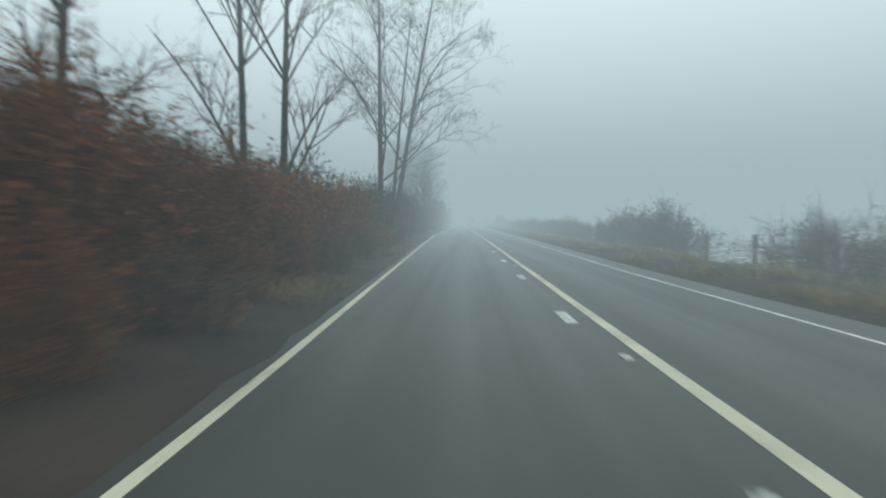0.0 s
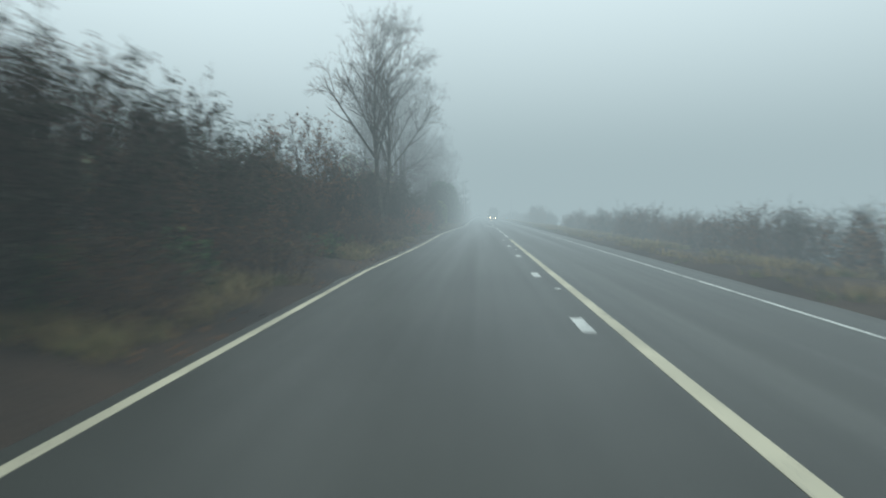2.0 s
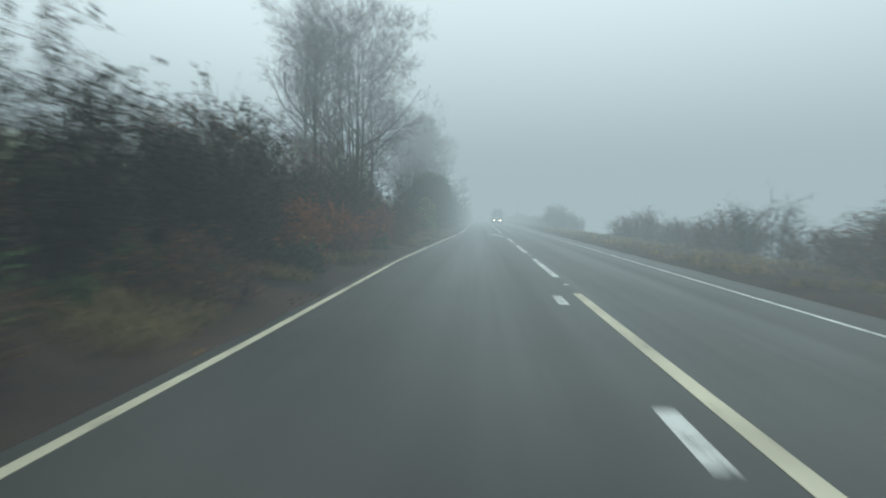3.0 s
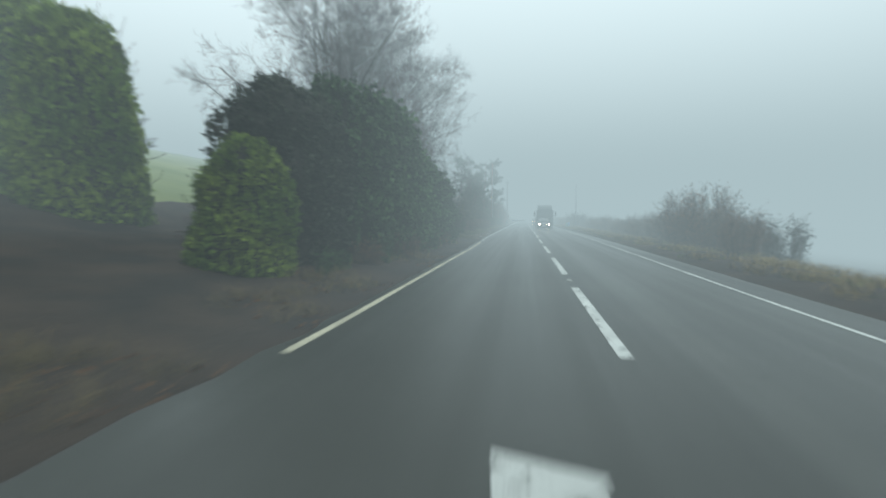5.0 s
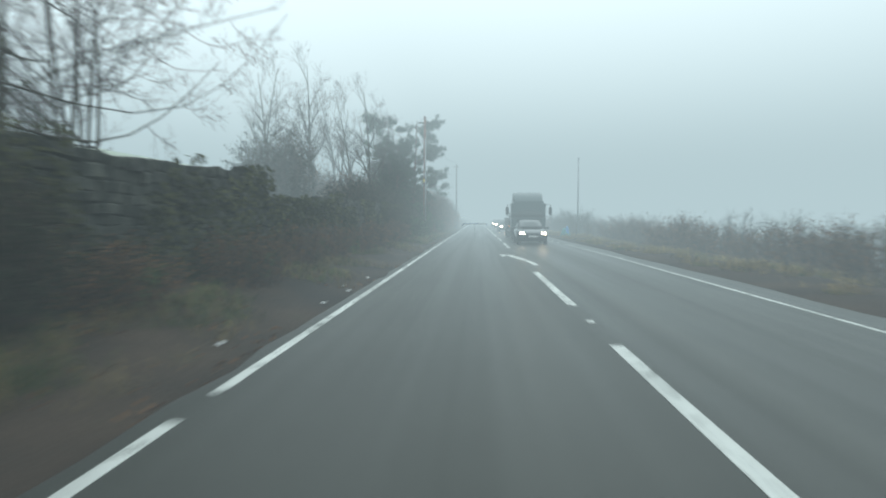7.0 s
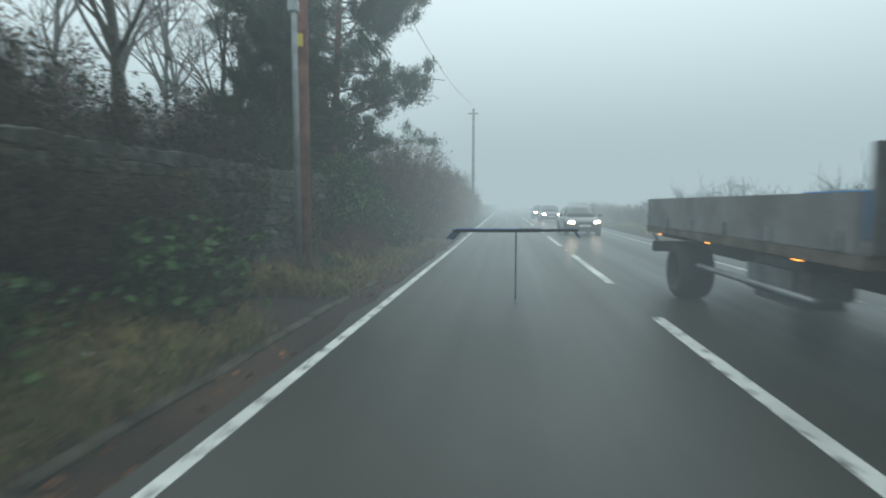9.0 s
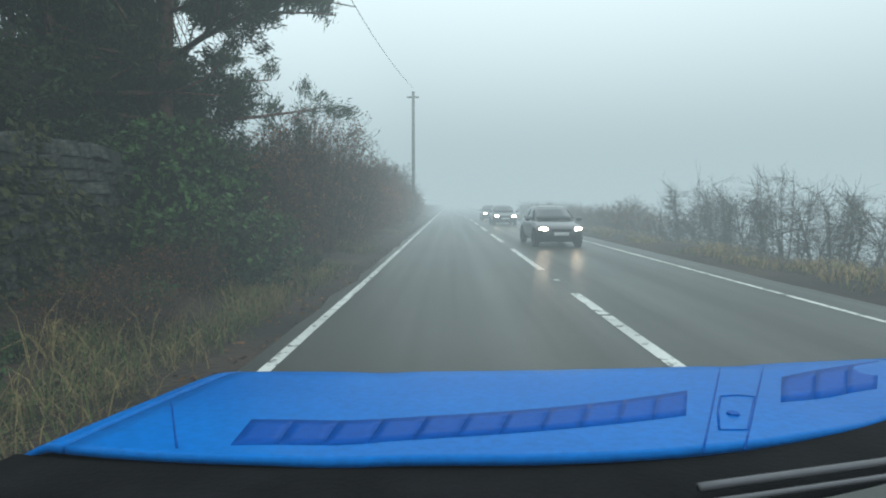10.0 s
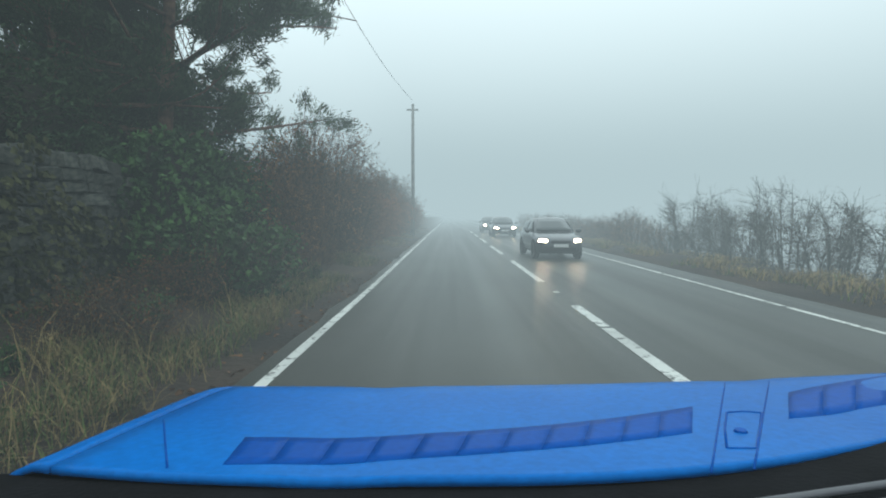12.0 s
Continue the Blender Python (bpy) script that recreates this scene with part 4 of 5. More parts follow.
def stone_wall():
    wall = thing("wall_stone", wall_x(180), 148, 0.2, "old mossy dry stone wall along the verge", "wall", kind="structure")
    inv = wall.matrix_basis.inverted()
    rng = random.Random(4)
    vs, fs = [], []
    ys = np.linspace(WALL_Y0, WALL_Y1, 84)
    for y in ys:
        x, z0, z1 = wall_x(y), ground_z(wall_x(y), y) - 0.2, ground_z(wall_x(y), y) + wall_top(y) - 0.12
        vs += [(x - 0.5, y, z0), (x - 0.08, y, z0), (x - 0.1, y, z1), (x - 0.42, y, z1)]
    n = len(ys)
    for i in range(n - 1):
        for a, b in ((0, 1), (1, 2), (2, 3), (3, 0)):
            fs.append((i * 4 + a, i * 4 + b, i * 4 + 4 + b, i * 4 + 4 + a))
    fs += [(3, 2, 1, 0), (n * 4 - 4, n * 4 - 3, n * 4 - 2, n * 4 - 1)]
    # dark backing box, coloured as the shade in the gaps between stones
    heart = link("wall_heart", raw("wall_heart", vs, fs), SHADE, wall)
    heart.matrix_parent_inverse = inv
    kinds = [stone_mesh(i) for i in range(7)]
    rest_v, rest_f, count = [], [], 0
    y = WALL_Y0
    rows = 0
    z = 0.0
    while z < 2.5:
        rh = rng.uniform(0.13, 0.24)
        y = WALL_Y0 + rng.uniform(0, 0.3)
        while y < WALL_Y1:
            ln = rng.uniform(0.22, 0.62)
            yc = y + ln / 2
            top = wall_top(yc)
            if z + rh * 0.5 < top:
                cap = z + rh * 1.4 > top
                x = wall_x(yc) - 0.14 + rng.uniform(-0.05, 0.05) - 0.05 * (z / 2)
                dep = 0.5 if cap else 0.34
                m = pose(x - 0.1 * cap, yc, ground_z(wall_x(yc), yc) + z + rh / 2 - 0.03, rng.uniform(-7, 7), rng.uniform(-5, 5), rng.uniform(-8, 8)) @ Matrix.Diagonal((dep, ln * 1.02, rh * rng.uniform(0.95, 1.2), 1))
                me = rng.choice(kinds)
                if 196.2 < yc < 203.0 and count < 298:
                    ob = link("stone", me, STONE, wall)
                    ob.matrix_parent_inverse = inv
                    ob.matrix_basis = m
                    count += 1
                else:
                    k = len(rest_v)
                    rest_v += [tuple(m @ v.co) for v in me.vertices]
                    rest_f += [tuple(k + i for i in p.vertices) for p in me.polygons]
            y += ln
        z += rh
    rest = link("stonework", raw("stonework", rest_v, rest_f), STONE, wall)
    tagged(rest, kind="stuff")
    rest.matrix_parent_inverse = inv
    # ivy and moss that cling to the face and the top
    g = np.random.default_rng(8)
    pts, mos = [], []
    while len(pts) < 15000:
        yy, t = g.uniform(WALL_Y0, WALL_Y1), g.uniform(0, 1.06)
        p = noise.noise(Vector((yy * 0.45, t * 1.6, 7))) + 0.25 * noise.noise(Vector((yy * 1.7, t * 5, 2)))
        if p > (-0.22 if yy < 194 else 0.06):
            x = wall_x(yy)
            pts.append((x + 0.06 + g.uniform(0, 0.12), yy, ground_z(x, yy) + t * wall_top(yy)))
    v, f = leaves(np.array(pts), 0.075, g, axis=np.array([0.5, 0, -0.6]))
    iv = tagged(link("climbing_ivy", raw("climbing_ivy", v, f), WALLIVY, wall), kind="stuff")
    iv.matrix_parent_inverse = inv


stone_wall()


# ---- poles and wires ----
def telegraph_pole(x, y, h, lean, label, wood, r, name="telegraph_pole"):
    z = ground_z(x, y)
    e = thing(name, x, y, z, label, "pole", "roadside poles")
    link("shaft", pipe([(0, 0, -0.4), (lean * 0.5, 0, h * 0.5), (lean, 0, h)], r, 10, r * 0.72), wood, e)
    return e


pole = telegraph_pole(-6.25, 197.8, 10.2, 0.05, "red-brown wooden telegraph pole on the verge", POLEWOOD, 0.14)
part("cross_arm", block(-0.55, 0.55, -0.06, 0.06, 9.6, 9.72), OLDWOOD, pole)
for dx in (-0.45, 0.45):
    part("insulator", block(dx - 0.03, dx + 0.03, -0.03, 0.03, 9.72, 9.86, 0.012), PLATE, pole, "white ceramic insulator")
part("notice", block(-0.1, 0.1, -0.165, -0.15, 4.55, 4.8, 0.002), plain("yellow_plate", (0.6, 0.45, 0.05)), pole, "small yellow warning plate")
post = telegraph_pole(-6.12, 197.1, 8.2, 0.02, "slim grey galvanised steel post beside a wooden pole", STEEL, 0.065, "steel_post")
part("collar", block(-0.09, 0.09, -0.09, 0.09, 5.0, 5.25, 0.02), STEEL, post)
far = telegraph_pole(-4.95, 236.5, 10.2, 0.03, "far wooden telegraph pole beyond the hedge", OLDWOOD, 0.15)
part("cross_arm", block(-0.45, 0.45, -0.06, 0.06, 9.7, 9.82), OLDWOOD, far)
cctv = telegraph_pole(7.3, 199.6, 7.0, 0.0, "tall dark post behind the far verge", STEEL, 0.08, "far_post")
wire = pipe([(-6.6 + 1.65 * t, 197.8 + 38.7 * t, 10.2 + 0.25 * t - 2.2 * math.sin(t * math.pi) * 0.5) for t in np.linspace(0, 1, 17)], 0.014, 5)
tagged(link("overhead_cable", wire, CABLE), "black overhead cable sagging between wooden poles", "cable")


# ---- gate and fence on the far side ----
def five_bar_gate(x, y, rz):
    z = ground_z(x, y)
    e = thing("field_gate", x, y, z, "white-painted five-bar wooden field gate", "gate", rz=rz)
    for h in (0.25, 0.45, 0.68, 0.92, 1.18):
        part("rail", block(0, 3.0, -0.025, 0.025, h - 0.045, h + 0.045), WHITEWOOD, e)
    for q in (0.04, 1.5, 2.96):
        part("stile", block(q - 0.04, q + 0.04, -0.03, 0.03, 0.18, 1.25), WHITEWOOD, e)
    link("brace", pipe([(0.1, 0.03, 0.25), (1.5, 0.03, 1.15)], 0.035, 6), WHITEWOOD, e)
    for q in (-0.2, 3.2):
        part("gate_post", block(q - 0.1, q + 0.1, -0.1, 0.1, -0.4, 1.5, 0.015), OLDWOOD, e, "dark weathered gate post")
    return e


five_bar_gate(10.2, 27.0, 24)


def rail_fence(x, y, rz, bays):
    z = ground_z(x, y) - 0.15
    e = thing("rail_fence", x, y, z, "white post and rail field fence", "fence", rz=rz)
    for i in range(bays + 1):
        part("fence_post", block(i * 1.8 - 0.05, i * 1.8 + 0.05, -0.05, 0.05, -0.6, 1.15), WHITEWOOD, e)
    for i in range(bays):
        for h in (0.5, 0.95):
            part("rail", block(i * 1.8 + 0.05, i * 1.8 + 1.75, -0.02, 0.02, h - 0.05, h + 0.05), WHITEWOOD, e)


rail_fence(14.0, 28.8, 20, 3)


def marker_post(x, y):
    ob = part("marker_post", block(-0.06, 0.06, -0.06, 0.06, -0.3, 1.1, 0.012), OLDWOOD)
    ob.matrix_basis = pose(*at(x, y), 0, 2, 5)
    tagged(ob, "short dark wooden marker post on the verge", "post", "marker posts")


marker_post(6.6, 196.4)
marker_post(6.9, 193.2)
for y in (162, 166, 170, 174):
    marker_post(11.3, y)
marker_post(-9.4, 153.4)


def wrapped_sack(x, y):
    rng = np.random.default_rng(3)
    e = thing("wrapped_sack", x, y, ground_z(x, y), "teal plastic-wrapped sack dumped on the far verge", "sack")
    v, f = lumpy(rng, 0.85, 0.6, 0.75, 20, 8, 0.35, 2.3)
    v = v + np.array([0, 0, 0.2])
    link("wrap", raw("wrap", v, f, True), TEAL, e)
    v, f = lumpy(rng, 0.34, 0.3, 0.85, 14, 6, 0.3, 2.2)
    link("tied_top", raw("tied_top", v + np.array([0.12, -0.12, 0.2]), f, True), SKYBLUE, e, "sky-blue tied bag top")


wrapped_sack(5.9, 197.6)

LIT = random.Random(9)
paper = None
for y, d in ((160.5, 0.55), (162.2, 0.5), (163.0, 0.8), (164.8, 0.62), (157.2, 0.9), (153.6, 0.7), (189.4, 1.5), (191.2, 1.9), (188.0, 1.1)):
    x = left_line(y) - d
    m = pose(x, y, ground_z(x, y) + 0.03, LIT.uniform(-20, 20), LIT.uniform(-20, 20), LIT.uniform(0, 360))
    if paper is None:
        bm = bmesh.new()
        bmesh.ops.create_grid(bm, x_segments=4, y_segments=4, size=0.04)
        for v in bm.verts:
            v.co.z += LIT.uniform(-0.015, 0.025)
        bmesh.ops.solidify(bm, geom=bm.faces[:], thickness=0.003)
        paper = part("paper_scrap", bm, PAPER)
        tagged(paper, "crumpled white paper scrap on the verge", "litter", "litter")
        paper.matrix_basis = m
    else:
        copy_thing(paper, m)


# ---- vehicles ----
def wheel(parent, x, y, r, w, rim=None):
    """A wheel whose axle lies along x, with its tyre and rim."""
    side = 1 if x > 0 else -1
    hub = new("wheel")
    hub.parent = parent
    hub.location = (x, y, r)
    n = 28
    prof = [(0.6, -0.5), (0.86, -0.5), (0.97, -0.4), (1.0, -0.2), (1.0, 0.2), (0.97, 0.4), (0.86, 0.5), (0.6, 0.5)]
    rings = [[(w * b, r * a * math.cos(t), r * a * math.sin(t)) for a, b in prof] for t in (2 * math.pi * i / n for i in range(n))]
    k = len(prof)
    vs = [p for q in rings for p in q]
    fs = [(i * k + j, ((i + 1) % n) * k + j, ((i + 1) % n) * k + (j + 1) % k, i * k + (j + 1) % k) for i in range(n) for j in range(k)]
    link("tyre", raw("tyre", vs, fs, True), RUBBER, hub)
    bm = bmesh.new()
    bmesh.ops.create_cone(bm, cap_ends=True, segments=24, radius1=r * 0.62, radius2=r * 0.62, depth=w * 0.5, matrix=Matrix.Rotation(math.pi / 2, 4, "Y"))
    for i in range(5):
        block(side * w * 0.2 - 0.02, side * w * 0.2 + 0.05, -r * 0.07, r * 0.07, 0.03, r * 0.58, 0.008, bm)
        bmesh.ops.rotate(bm, verts=bm.verts, cent=(0, 0, 0), matrix=Matrix.Rotation(2 * math.pi / 5, 3, "X"))
    part("rim", bm, rim or ALLOY, hub)
    return hub


def hull(sections, crown=0.04):
    """Car skin: each section is (y, half width, bottom z, shoulder z)."""
    rings = []
    for y, w, zb, zs in sections:
        m = (zb + zs) / 2
        half = [(0.0, zb), (0.82 * w, zb), (0.96 * w, zb + 0.08 * (zs - zb) + 0.02), (1.0 * w, m), (0.985 * w, zs - 0.1 * (zs - zb)), (0.9 * w, zs - 0.01), (0.6 * w, zs + crown * 0.7)]
        ring = [(x, y, z) for x, z in half] + [(0.0, y, zs + crown)] + [(-x, y, z) for x, z in half[:0:-1]]
        rings.append(ring)
    return ring_loft(rings)


def pane(corners, out=0.006, bulge=0.0, thick=0.004):
    """A slightly bowed glass panel between four corners, with thickness."""
    a, b, c, d = (Vector(q) for q in corners)
    nrm = (b - a).cross(d - a).normalized()
    vs, fs, n = [], [], 5
    for s in range(n):
        for t in range(n):
            u, v = s / (n - 1), t / (n - 1)
            p = (a * (1 - u) + b * u) * (1 - v) + (d * (1 - u) + c * u) * v
            vs.append(tuple(p + nrm * (out + bulge * math.sin(u * math.pi))))
    for s in range(n - 1):
        for t in range(n - 1):
            k = s * n + t
            fs.append((k, k + n, k + n + 1, k + 1))
    me = raw("pane", vs, fs, True)
    bm = bmesh.new()
    bm.from_mesh(me)
    bmesh.ops.solidify(bm, geom=bm.faces[:], thickness=thick)
    bpy.data.meshes.remove(me)
    return bm


def hatchback(x, y, rz, paint, label, lit=True, L=4.0, W=0.84, H=1.46):
    """A small five-door car; its nose points along -y."""
    e = thing("hatchback_car", x, y, 0, label, "car", "oncoming cars", rz)
    s = L / 4.0
    body = link("body", hull([(0.0, W * 0.70, 0.34, 0.58), (0.06 * s, W * 0.84, 0.24, 0.66), (0.2 * s, W * 0.93, 0.2, 0.73), (0.55 * s, W * 0.985, 0.19, 0.83), (1.0 * s, W, 0.19, 0.91), (1.6 * s, W, 0.19, 0.95), (2.6 * s, W, 0.19, 0.97), (3.3 * s, W, 0.2, 0.98), (3.75 * s, W * 0.95, 0.24, 0.95), (3.93 * s, W * 0.88, 0.34, 0.86), (4.0 * s, W * 0.78, 0.42, 0.74)]), paint, e)
    top, base, zb = W * 0.68, W * 0.9, 0.93
    rings = []
    for yy, wt, z in ((1.0 * s, base, zb - 0.02), (1.72 * s, top, H - 0.05), (2.1 * s, top * 1.01, H), (2.9 * s, top, H - 0.02), (3.5 * s, top * 0.96, H - 0.14), (3.9 * s, base * 0.86, zb - 0.04)):
        hz = max(z - 0.06, zb - 0.05)
        rings.append([(base * (0.98 if z > zb else 0.9), yy, zb - 0.06), (wt * 1.06 if z > zb else wt, yy, hz - 0.04), (wt * 0.93, yy, z - 0.012), (wt * 0.5, yy, z + 0.012), (0, yy, z + 0.02), (-wt * 0.5, yy, z + 0.012), (-wt * 0.93, yy, z - 0.012), (-wt * 1.06 if z > zb else -wt, yy, hz - 0.04), (-base * (0.98 if z > zb else 0.9), yy, zb - 0.06)])
    link("cabin", ring_loft(rings), paint, e)
    part("windscreen", pane([(-base * 0.88, 1.06 * s, zb + 0.05), (base * 0.88, 1.06 * s, zb + 0.05), (top * 0.86, 1.66 * s, H - 0.09), (-top * 0.86, 1.66 * s, H - 0.09)], 0.03, 0.02), GLASSY, e)
    part("rear_window", pane([(base * 0.74, 3.84 * s, zb + 0.05), (-base * 0.74, 3.84 * s, zb + 0.05), (-top * 0.78, 3.52 * s, H - 0.2), (top * 0.78, 3.52 * s, H - 0.2)], 0.03), GLASSY, e)
    for q in (-1, 1):
        for y0, y1, y2, y3 in ((1.3, 2.2, 2.2, 1.76), (2.28, 3.4, 3.2, 2.28)):
            c = [(q * (base + 0.012), y0 * s, zb + 0.04), (q * (base + 0.012), y1 * s, zb + 0.04), (q * (top * 1.06 + 0.02), y2 * s, H - 0.13), (q * (top * 1.06 + 0.02), y3 * s, H - 0.13)]
            part("side_window", pane(c if q > 0 else c[::-1], 0.012), GLASSY, e)
        lamp = bmesh.new()
        bmesh.ops.create_uvsphere(lamp, u_segments=14, v_segments=8, radius=1, matrix=Matrix.Translation((q * W * 0.72, 0.13 * s, 0.64)) @ Matrix.Rotation(q * 0.5, 4, "Z") @ Matrix.Diagonal((0.17, 0.09, 0.085, 1)))
        part("headlight", lamp, LAMP if lit else GLASSY, e, "lit headlight" if lit else "clear headlight")
        mir = bmesh.new()
        bmesh.ops.create_uvsphere(mir, u_segments=10, v_segments=7, radius=1, matrix=Matrix.Translation((q * (W + 0.11), 1.25 * s, 0.98)) @ Matrix.Diagonal((0.12, 0.06, 0.075, 1)))
        part("mirror", mir, paint, e)
        part("tail_light", block(q * W * 0.8 - 0.08, q * W * 0.8 + 0.08, 3.88 * s, 3.95 * s, 0.72, 0.9, 0.02), plain("red_lens", (0.3, 0.01, 0.01), 0.3), e)
        for yy in (0.72, 3.2):
            wheel(e, q * (W - 0.09), yy * s, 0.31, 0.2)
            arch = bmesh.new()
            bmesh.ops.create_cone(arch, cap_ends=True, segments=24, radius1=0.36, radius2=0.36, depth=0.05, matrix=Matrix.Translation((q * (W - 0.02), yy * s, 0.33)) @ Matrix.Rotation(math.pi / 2, 4, "Y"))
            part("wheel_arch", arch, BLACK, e)
    part("grille", block(-W * 0.42, W * 0.42, -0.015, 0.03, 0.56, 0.66, 0.015), BLACK, e)
    part("air_intake", block(-W * 0.62, W * 0.62, -0.02, 0.05, 0.3, 0.42, 0.02), BLACK, e)
    part("number_plate", block(-0.26, 0.26, -0.035, -0.015, 0.44, 0.55, 0.005), PLATE, e, "blank pale number plate")
    link("wiper", pipe([(-0.5, 1.0 * s, zb + 0.03), (0.15, 1.03 * s, zb + 0.06)], 0.012, 5), BLACK, e)
    return e


hatchback(1.75, 213.0, 2, DARKPAINT, "dark grey five-door hatchback with lit headlights on the wet road")
hatchback(1.9, 233.0, 1, BLACKPAINT, "dark hatchback with lit headlights far off in the fog")
hatchback(1.8, 244.0, 1, BLACKPAINT, "dark hatchback with lit headlights far off in the fog")
hatchback(1.6, 182.6, 0, BLACKPAINT, "black hatchback with lit headlights passing ahead of a lorry", L=4.2, W=0.88, H=1.45)


def flatbed_lorry(x, y):
    """A flatbed lorry; its cab faces -y, the tail of its bed lies at y = 0 of the thing, the cab at -8.6."""
    e = thing("flatbed_lorry", x, y, 0, "dark green flatbed lorry with grey dropside body", "lorry")
    cab = block(-1.2, 1.2, -8.6, -6.75, 0.75, 2.75, 0.14)
    cab = part("cab", cab, TRUCKPAINT, e)
    part("windscreen", pane([(-1.08, -8.6, 1.65), (1.08, -8.6, 1.65), (1.02, -8.52, 2.5), (-1.02, -8.52, 2.5)], 0.02, 0.03), GLASSY, cab)
    for q in (-1, 1):
        c = [(q * 1.2, -8.4, 1.7), (q * 1.2, -7.5, 1.7), (q * 1.2, -7.5, 2.45), (q * 1.2, -8.3, 2.45)]
        part("side_window", pane(c if q > 0 else c[::-1], 0.01), GLASSY, cab)
        part("door_line", block(q * 1.2 - 0.006, q * 1.2 + 0.006, -7.42, -7.40, 0.95, 2.5, 0.0), BLACK, cab)
        link("mirror_arm", pipe([(q * 1.2, -8.5, 2.5), (q * 1.5, -8.62, 2.5), (q * 1.5, -8.62, 1.7), (q * 1.2, -8.5, 1.7)], 0.025, 6), BLACK, e)
        part("mirror", block(q * 1.5 - 0.11, q * 1.5 + 0.11, -8.7, -8.6, 1.8, 2.35, 0.04), BLACK, e)
        lamp = bmesh.new()
        bmesh.ops.create_uvsphere(lamp, u_segments=14, v_segments=8, radius=1, matrix=Matrix.Translation((q * 0.93, -8.62, 0.72)) @ Matrix.Diagonal((0.16, 0.07, 0.11, 1)))
        part("headlight", lamp, LAMP, e, "lit headlight")
        for yy, r in ((-7.6, 0.46), (-1.75, 0.46)):
            wheel(e, q * 1.0, yy, r, 0.3 if yy < -5 else 0.5, BLACK)
        part("sideboard", block(q * 1.22 - 0.025, q * 1.22 + 0.025, -6.3, -0.02, 1.12, 1.62, 0.008), BEDPAINT, e, "grey metal dropside panel")
        for i in range(6):
            part("board_latch", block(q * 1.25 - 0.02, q * 1.25 + 0.02, -6.1 + i * 1.18, -6.03 + i * 1.18, 1.14, 1.3, 0.006), STEEL, e)
        part("mudguard", block(q * 1.02 - 0.28, q * 1.02 + 0.28, -2.35, -1.15, 0.97, 1.02, 0.02), BLACK, e)
        link("side_rail", pipe([(q * 1.15, -5.6, 0.62), (q * 1.15, -2.6, 0.62)], 0.04, 8), STEEL, e)
        for i in range(3):
            part("marker_lamp", block(q * 1.2 - 0.015, q * 1.2 + 0.02, -5.4 + i * 2.3, -5.3 + i * 2.3, 0.98, 1.03, 0.006), AMBER, e, "amber side marker lamp")
        link("rack_post", pipe([(q * 1.0, -6.5, 1.1), (q * 1.0, -6.5, 2.95)], 0.04, 8), BLACK, e)
    for i in range(6):
        link("rack_rung", pipe([(-1.0, -6.5, 1.5 + i * 0.27), (1.0, -6.5, 1.5 + i * 0.27)], 0.025, 6), BLACK, e)
    part("bed", block(-1.25, 1.25, -6.4, 0.0, 1.0, 1.12, 0.01), OLDWOOD, e)
    part("headboard", block(-1.22, 1.22, -6.42, -6.36, 1.12, 2.0, 0.01), BEDPAINT, e)
    part("tailboard", block(-1.19, 1.19, -0.05, 0.0, 1.12, 1.62, 0.008), BEDPAINT, e)
    part("chassis", block(-0.42, 0.42, -8.3, -0.1, 0.66, 0.98, 0.02), BLACK, e)
    part("underrun_bar", block(-1.15, 1.15, -0.16, -0.05, 0.62, 0.82, 0.015), BLACK, e)
    link("tail_bracket", pipe([(-1.05, -0.1, 0.8), (-1.12, 0.02, 0.98)], 0.03, 6), STEEL, e)
    part("fuel_tank", block(-1.12, -0.5, -5.2, -4.0, 0.45, 0.95, 0.1), STEEL, e)
    part("tool_locker", block(0.5, 1.12, -5.0, -3.4, 0.5, 0.95, 0.03), BLACK, e)
    part("bumper", block(-1.2, 1.2, -8.72, -8.5, 0.42, 0.9, 0.06), BLACK, e)
    part("grille", block(-0.85, 0.85, -8.63, -8.58, 1.0, 1.5, 0.03), BLACK, e)
    part("number_plate", block(-0.26, 0.26, -8.745, -8.72, 0.55, 0.66, 0.004), PLATE, e, "blank pale number plate")
    rings = []
    for yy, w, z in ((-8.45, 0.95, 2.78), (-8.1, 1.02, 3.12), (-7.5, 1.04, 3.38), (-6.85, 1.04, 3.45)):
        rings.append([(-w, yy, 2.7), (-w, yy, z - 0.08), (-w * 0.88, yy, z), (w * 0.88, yy, z), (w, yy, z - 0.08), (w, yy, 2.7)])
    link("roof_deflector", ring_loft(rings), TRUCKPAINT, e)
    return e


flatbed_lorry(1.95, 197.65)
blue_drum = part("blue_crate", block(-0.5, 0.5, -0.6, 0.6, 0.0, 0.55, 0.03), SKYBLUE)
blue_drum.matrix_basis = pose(2.2, 193.6, 1.124)
tagged(blue_drum, "sky-blue plastic crate on a lorry bed", "crate")


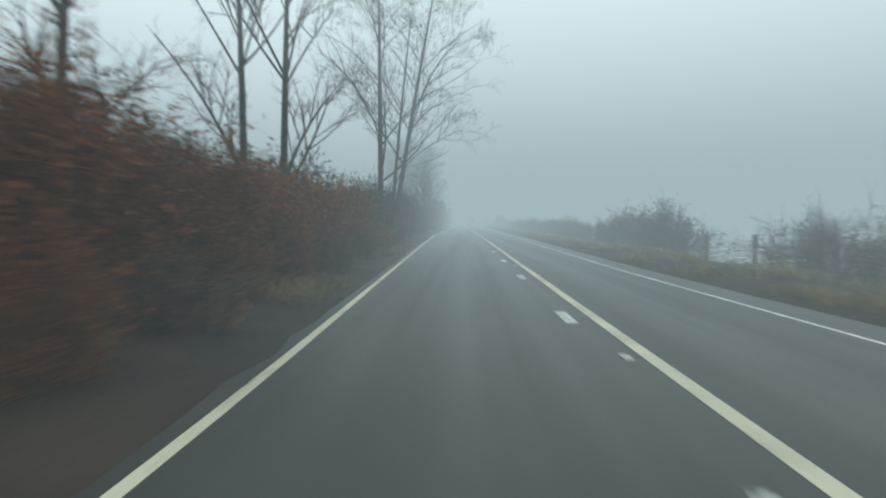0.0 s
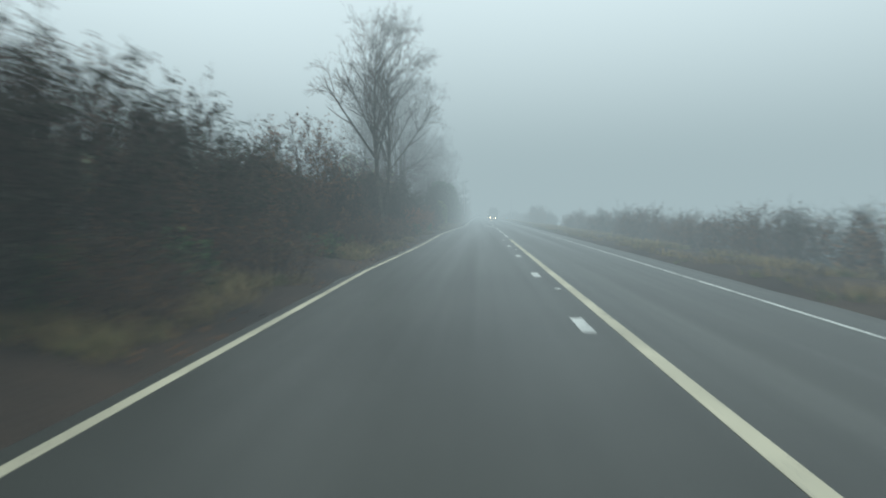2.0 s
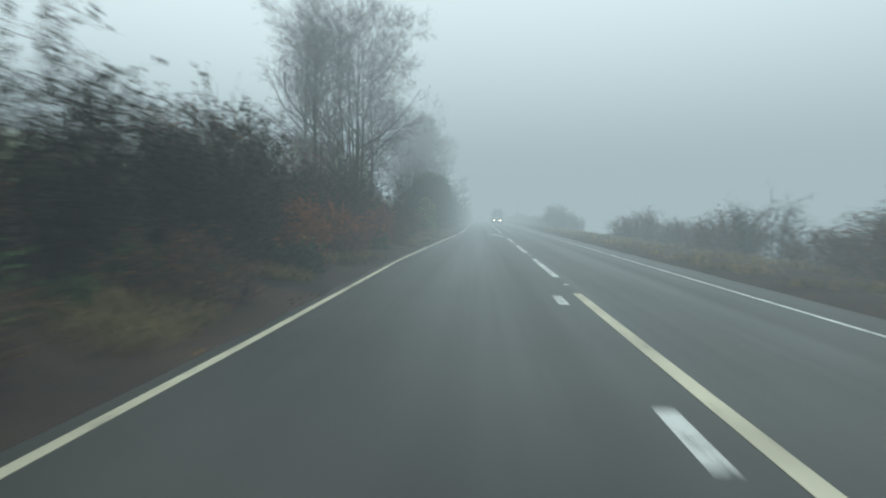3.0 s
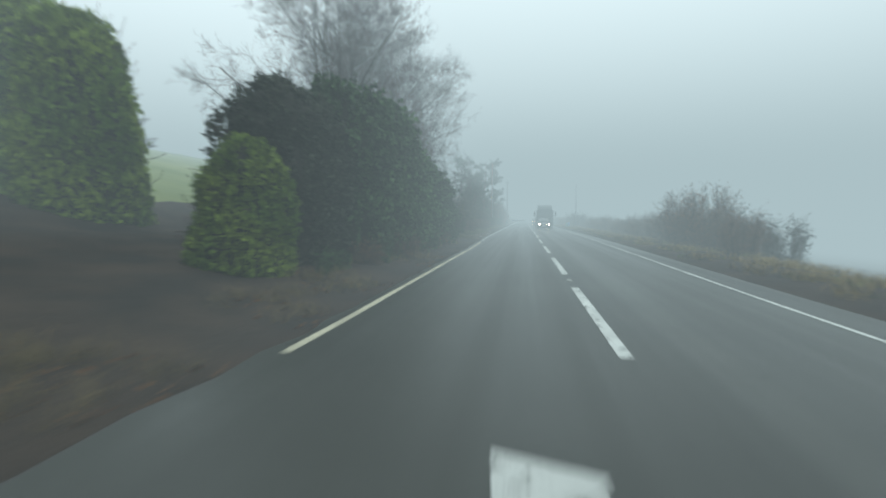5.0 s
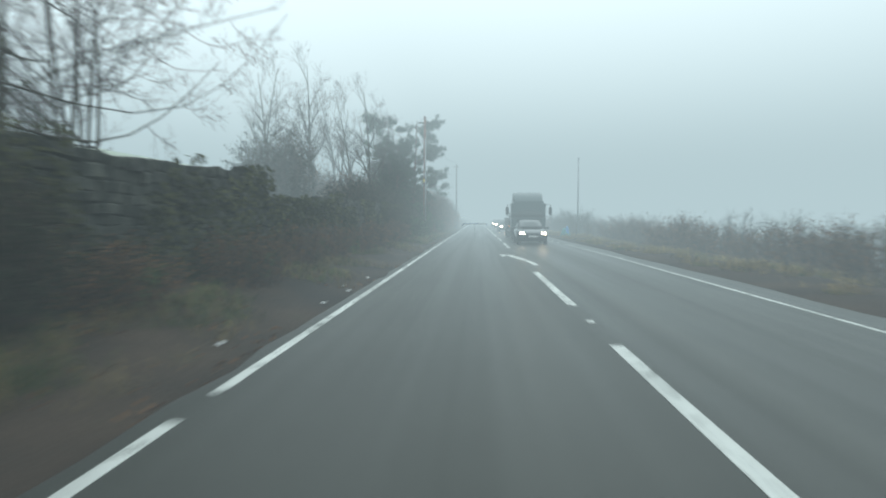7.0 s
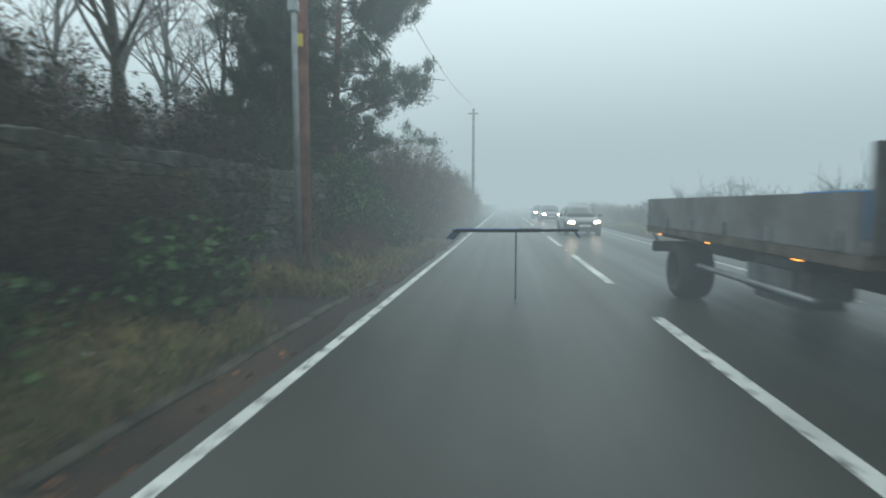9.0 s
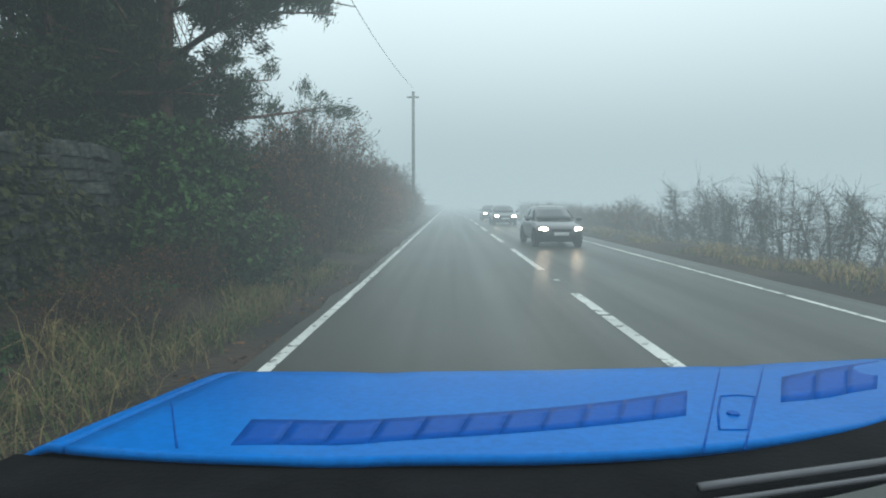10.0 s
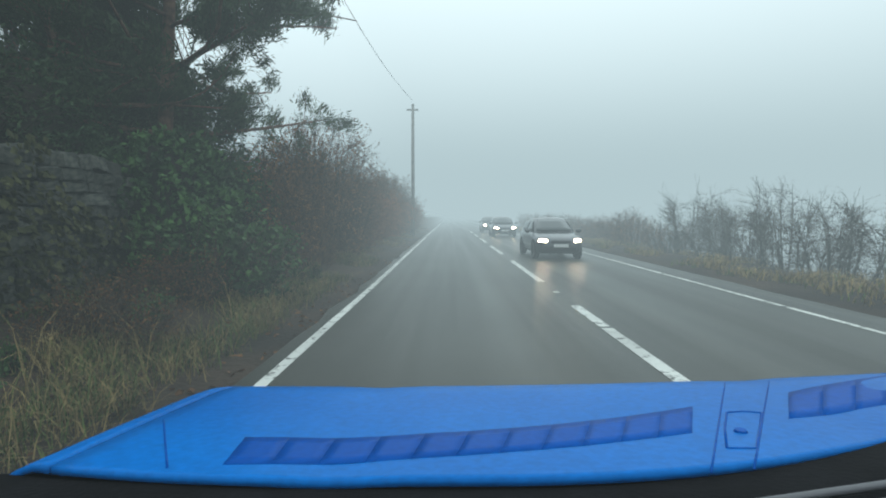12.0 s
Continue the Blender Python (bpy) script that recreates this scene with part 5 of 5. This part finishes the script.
# ---- the car that carries the camera, where it comes to a stop ----
def own_car():
    e = thing("blue_car", -2.15, 194.3, -0.015, "blue car bonnet and black dashboard, stopped in the lane", "car", rz=0.6)
    mid = 0.30

    def crest(y):
        return 0.935 - 0.13 * (y - 0.78) ** 1.2 if y > 0.78 else 0.935

    def rear(x):
        return 0.738 + 0.33 * max(0.0, x - 0.06) ** 2 + 0.3 * max(0.0, -0.2 - x) ** 2

    def height(x, y):
        t = (y - 0.74) / 0.54
        z = 1.166 - 0.048 * t + 0.029 * (max(0.0, x + 0.2) / 1.3) ** 2 * max(t, 0)
        z -= 0.004 * math.exp(-((abs(x - mid) - 0.46) / 0.07) ** 2)
        if y > 1.24:
            z -= 0.9 * (y - 1.24) ** 2
        return z

    def panel(name, f0, f1, nx, ny, label="", shift=0.0, drop=None):
        vs, fs = [], []
        for j in range(ny):
            for i in range(nx):
                s = i / (nx - 1)
                q = j / (ny - 1)
                y0 = rear(f0(0.8) * (1 - s) + f1(0.8) * s)
                y = y0 + (1.36 - y0) * q
                x = f0(y) * (1 - s) + f1(y) * s
                z = height(x, y) + shift
                if drop:
                    z -= drop(x, y)
                vs.append((x, y, z))
        for j in range(ny - 1):
            for i in range(nx - 1):
                k = j * nx + i
                fs.append((k, k + 1, k + nx + 1, k + nx))
        me = raw(name, vs, fs, True)
        bm = bmesh.new()
        bm.from_mesh(me)
        bmesh.ops.solidify(bm, geom=bm.faces[:], thickness=0.012)
        bpy.data.meshes.remove(me)
        return part(name, bm, BLUE, e, label)

    bonnet = panel("bonnet", lambda y: mid - crest(y) + 0.05, lambda y: mid + crest(y) - 0.05, 44, 40, "glossy blue bonnet reflecting the sky")
    for q in (-1, 1):
        def inner(y):
            return mid + q * (crest(y) - 0.045)

        def outer(y):
            return mid + q * (crest(y) + 0.16)

        def fall(x, y):
            d = max(0.0, abs(x - mid) - crest(y) + 0.02)
            return 2.4 * d ** 1.6
        a, b = (outer, inner) if q < 0 else (inner, outer)
        panel("wing", a, b, 14, 30, "", 0.0, fall)
    link("stay", pipe([(mid, 1.2, 0.0), (mid, 1.2, 1.11)], 0.012, 8), GREYTRIM, e)
    # windscreen reflection of the dash built as dark plates; a smaller dark patch beyond
    def on_bonnet(x, y):
        return x, y, height(x, y)

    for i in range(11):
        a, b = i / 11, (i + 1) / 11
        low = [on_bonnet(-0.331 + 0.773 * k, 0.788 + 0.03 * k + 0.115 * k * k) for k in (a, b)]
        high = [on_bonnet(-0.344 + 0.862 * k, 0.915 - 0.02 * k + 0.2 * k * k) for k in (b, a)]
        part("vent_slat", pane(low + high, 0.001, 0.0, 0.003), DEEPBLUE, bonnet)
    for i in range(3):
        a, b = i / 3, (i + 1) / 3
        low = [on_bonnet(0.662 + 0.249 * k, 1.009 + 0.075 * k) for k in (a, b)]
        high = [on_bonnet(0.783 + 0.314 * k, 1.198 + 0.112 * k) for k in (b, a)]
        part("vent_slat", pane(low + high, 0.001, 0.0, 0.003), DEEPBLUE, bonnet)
    # two panel seams, and a third thin dark line on the left
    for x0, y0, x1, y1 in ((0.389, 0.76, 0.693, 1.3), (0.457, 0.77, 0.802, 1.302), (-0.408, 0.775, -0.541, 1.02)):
        trace = [on_bonnet(x0 + (x1 - x0) * k, y0 + (y1 - y0) * k) for k in np.linspace(0, 1, 9)]
        link("panel_seam", pipe(trace, 0.0018, 5), DEEPBLUE, bonnet)
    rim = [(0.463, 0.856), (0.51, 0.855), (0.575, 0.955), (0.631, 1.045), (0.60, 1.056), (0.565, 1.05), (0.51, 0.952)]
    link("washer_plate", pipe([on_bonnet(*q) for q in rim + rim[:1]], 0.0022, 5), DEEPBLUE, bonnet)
    noz = bmesh.new()
    bmesh.ops.create_cone(noz, cap_ends=True, segments=16, radius1=0.013, radius2=0.010, depth=0.008, matrix=Matrix.Translation(on_bonnet(0.53, 0.937)))
    part("washer_nozzle", noz, DEEPBLUE, bonnet)
    # dashboard top and its trim
    vs, fs, nx = [], [], 24
    for j, (off, z) in enumerate(((0.09, 1.11), (-0.005, 1.152), (-0.1, 1.158), (-0.14, 1.155))):
        for i in range(nx):
            x = -0.68 + 1.96 * i / (nx - 1)
            vs.append((x, rear(x) + off, z - 0.05 * max(0.0, abs(x - mid) - 0.75)))
    for j in range(3):
        for i in range(nx - 1):
            k = j * nx + i
            fs.append((k, k + nx, k + nx + 1, k + 1))
    me = raw("dashboard", vs, fs, True)
    bm = bmesh.new()
    bm.from_mesh(me)
    bmesh.ops.solidify(bm, geom=bm.faces[:], thickness=0.008)
    bpy.data.meshes.remove(me)
    part("dashboard", bm, BLACK, e, "matt black dashboard top")
    for k, (dx, w) in enumerate(((0.0, 0.006), (0.0, 0.004))):
        pts = [(0.33 + 0.32 * t, 0.648 + 0.075 * t - 0.028 * k, 1.17 - 0.004 * k) for t in np.linspace(0, 1, 9)]
        link("dash_trim", pipe(pts, w, 6), GREYTRIM, e, "grey trim line")


own_car()
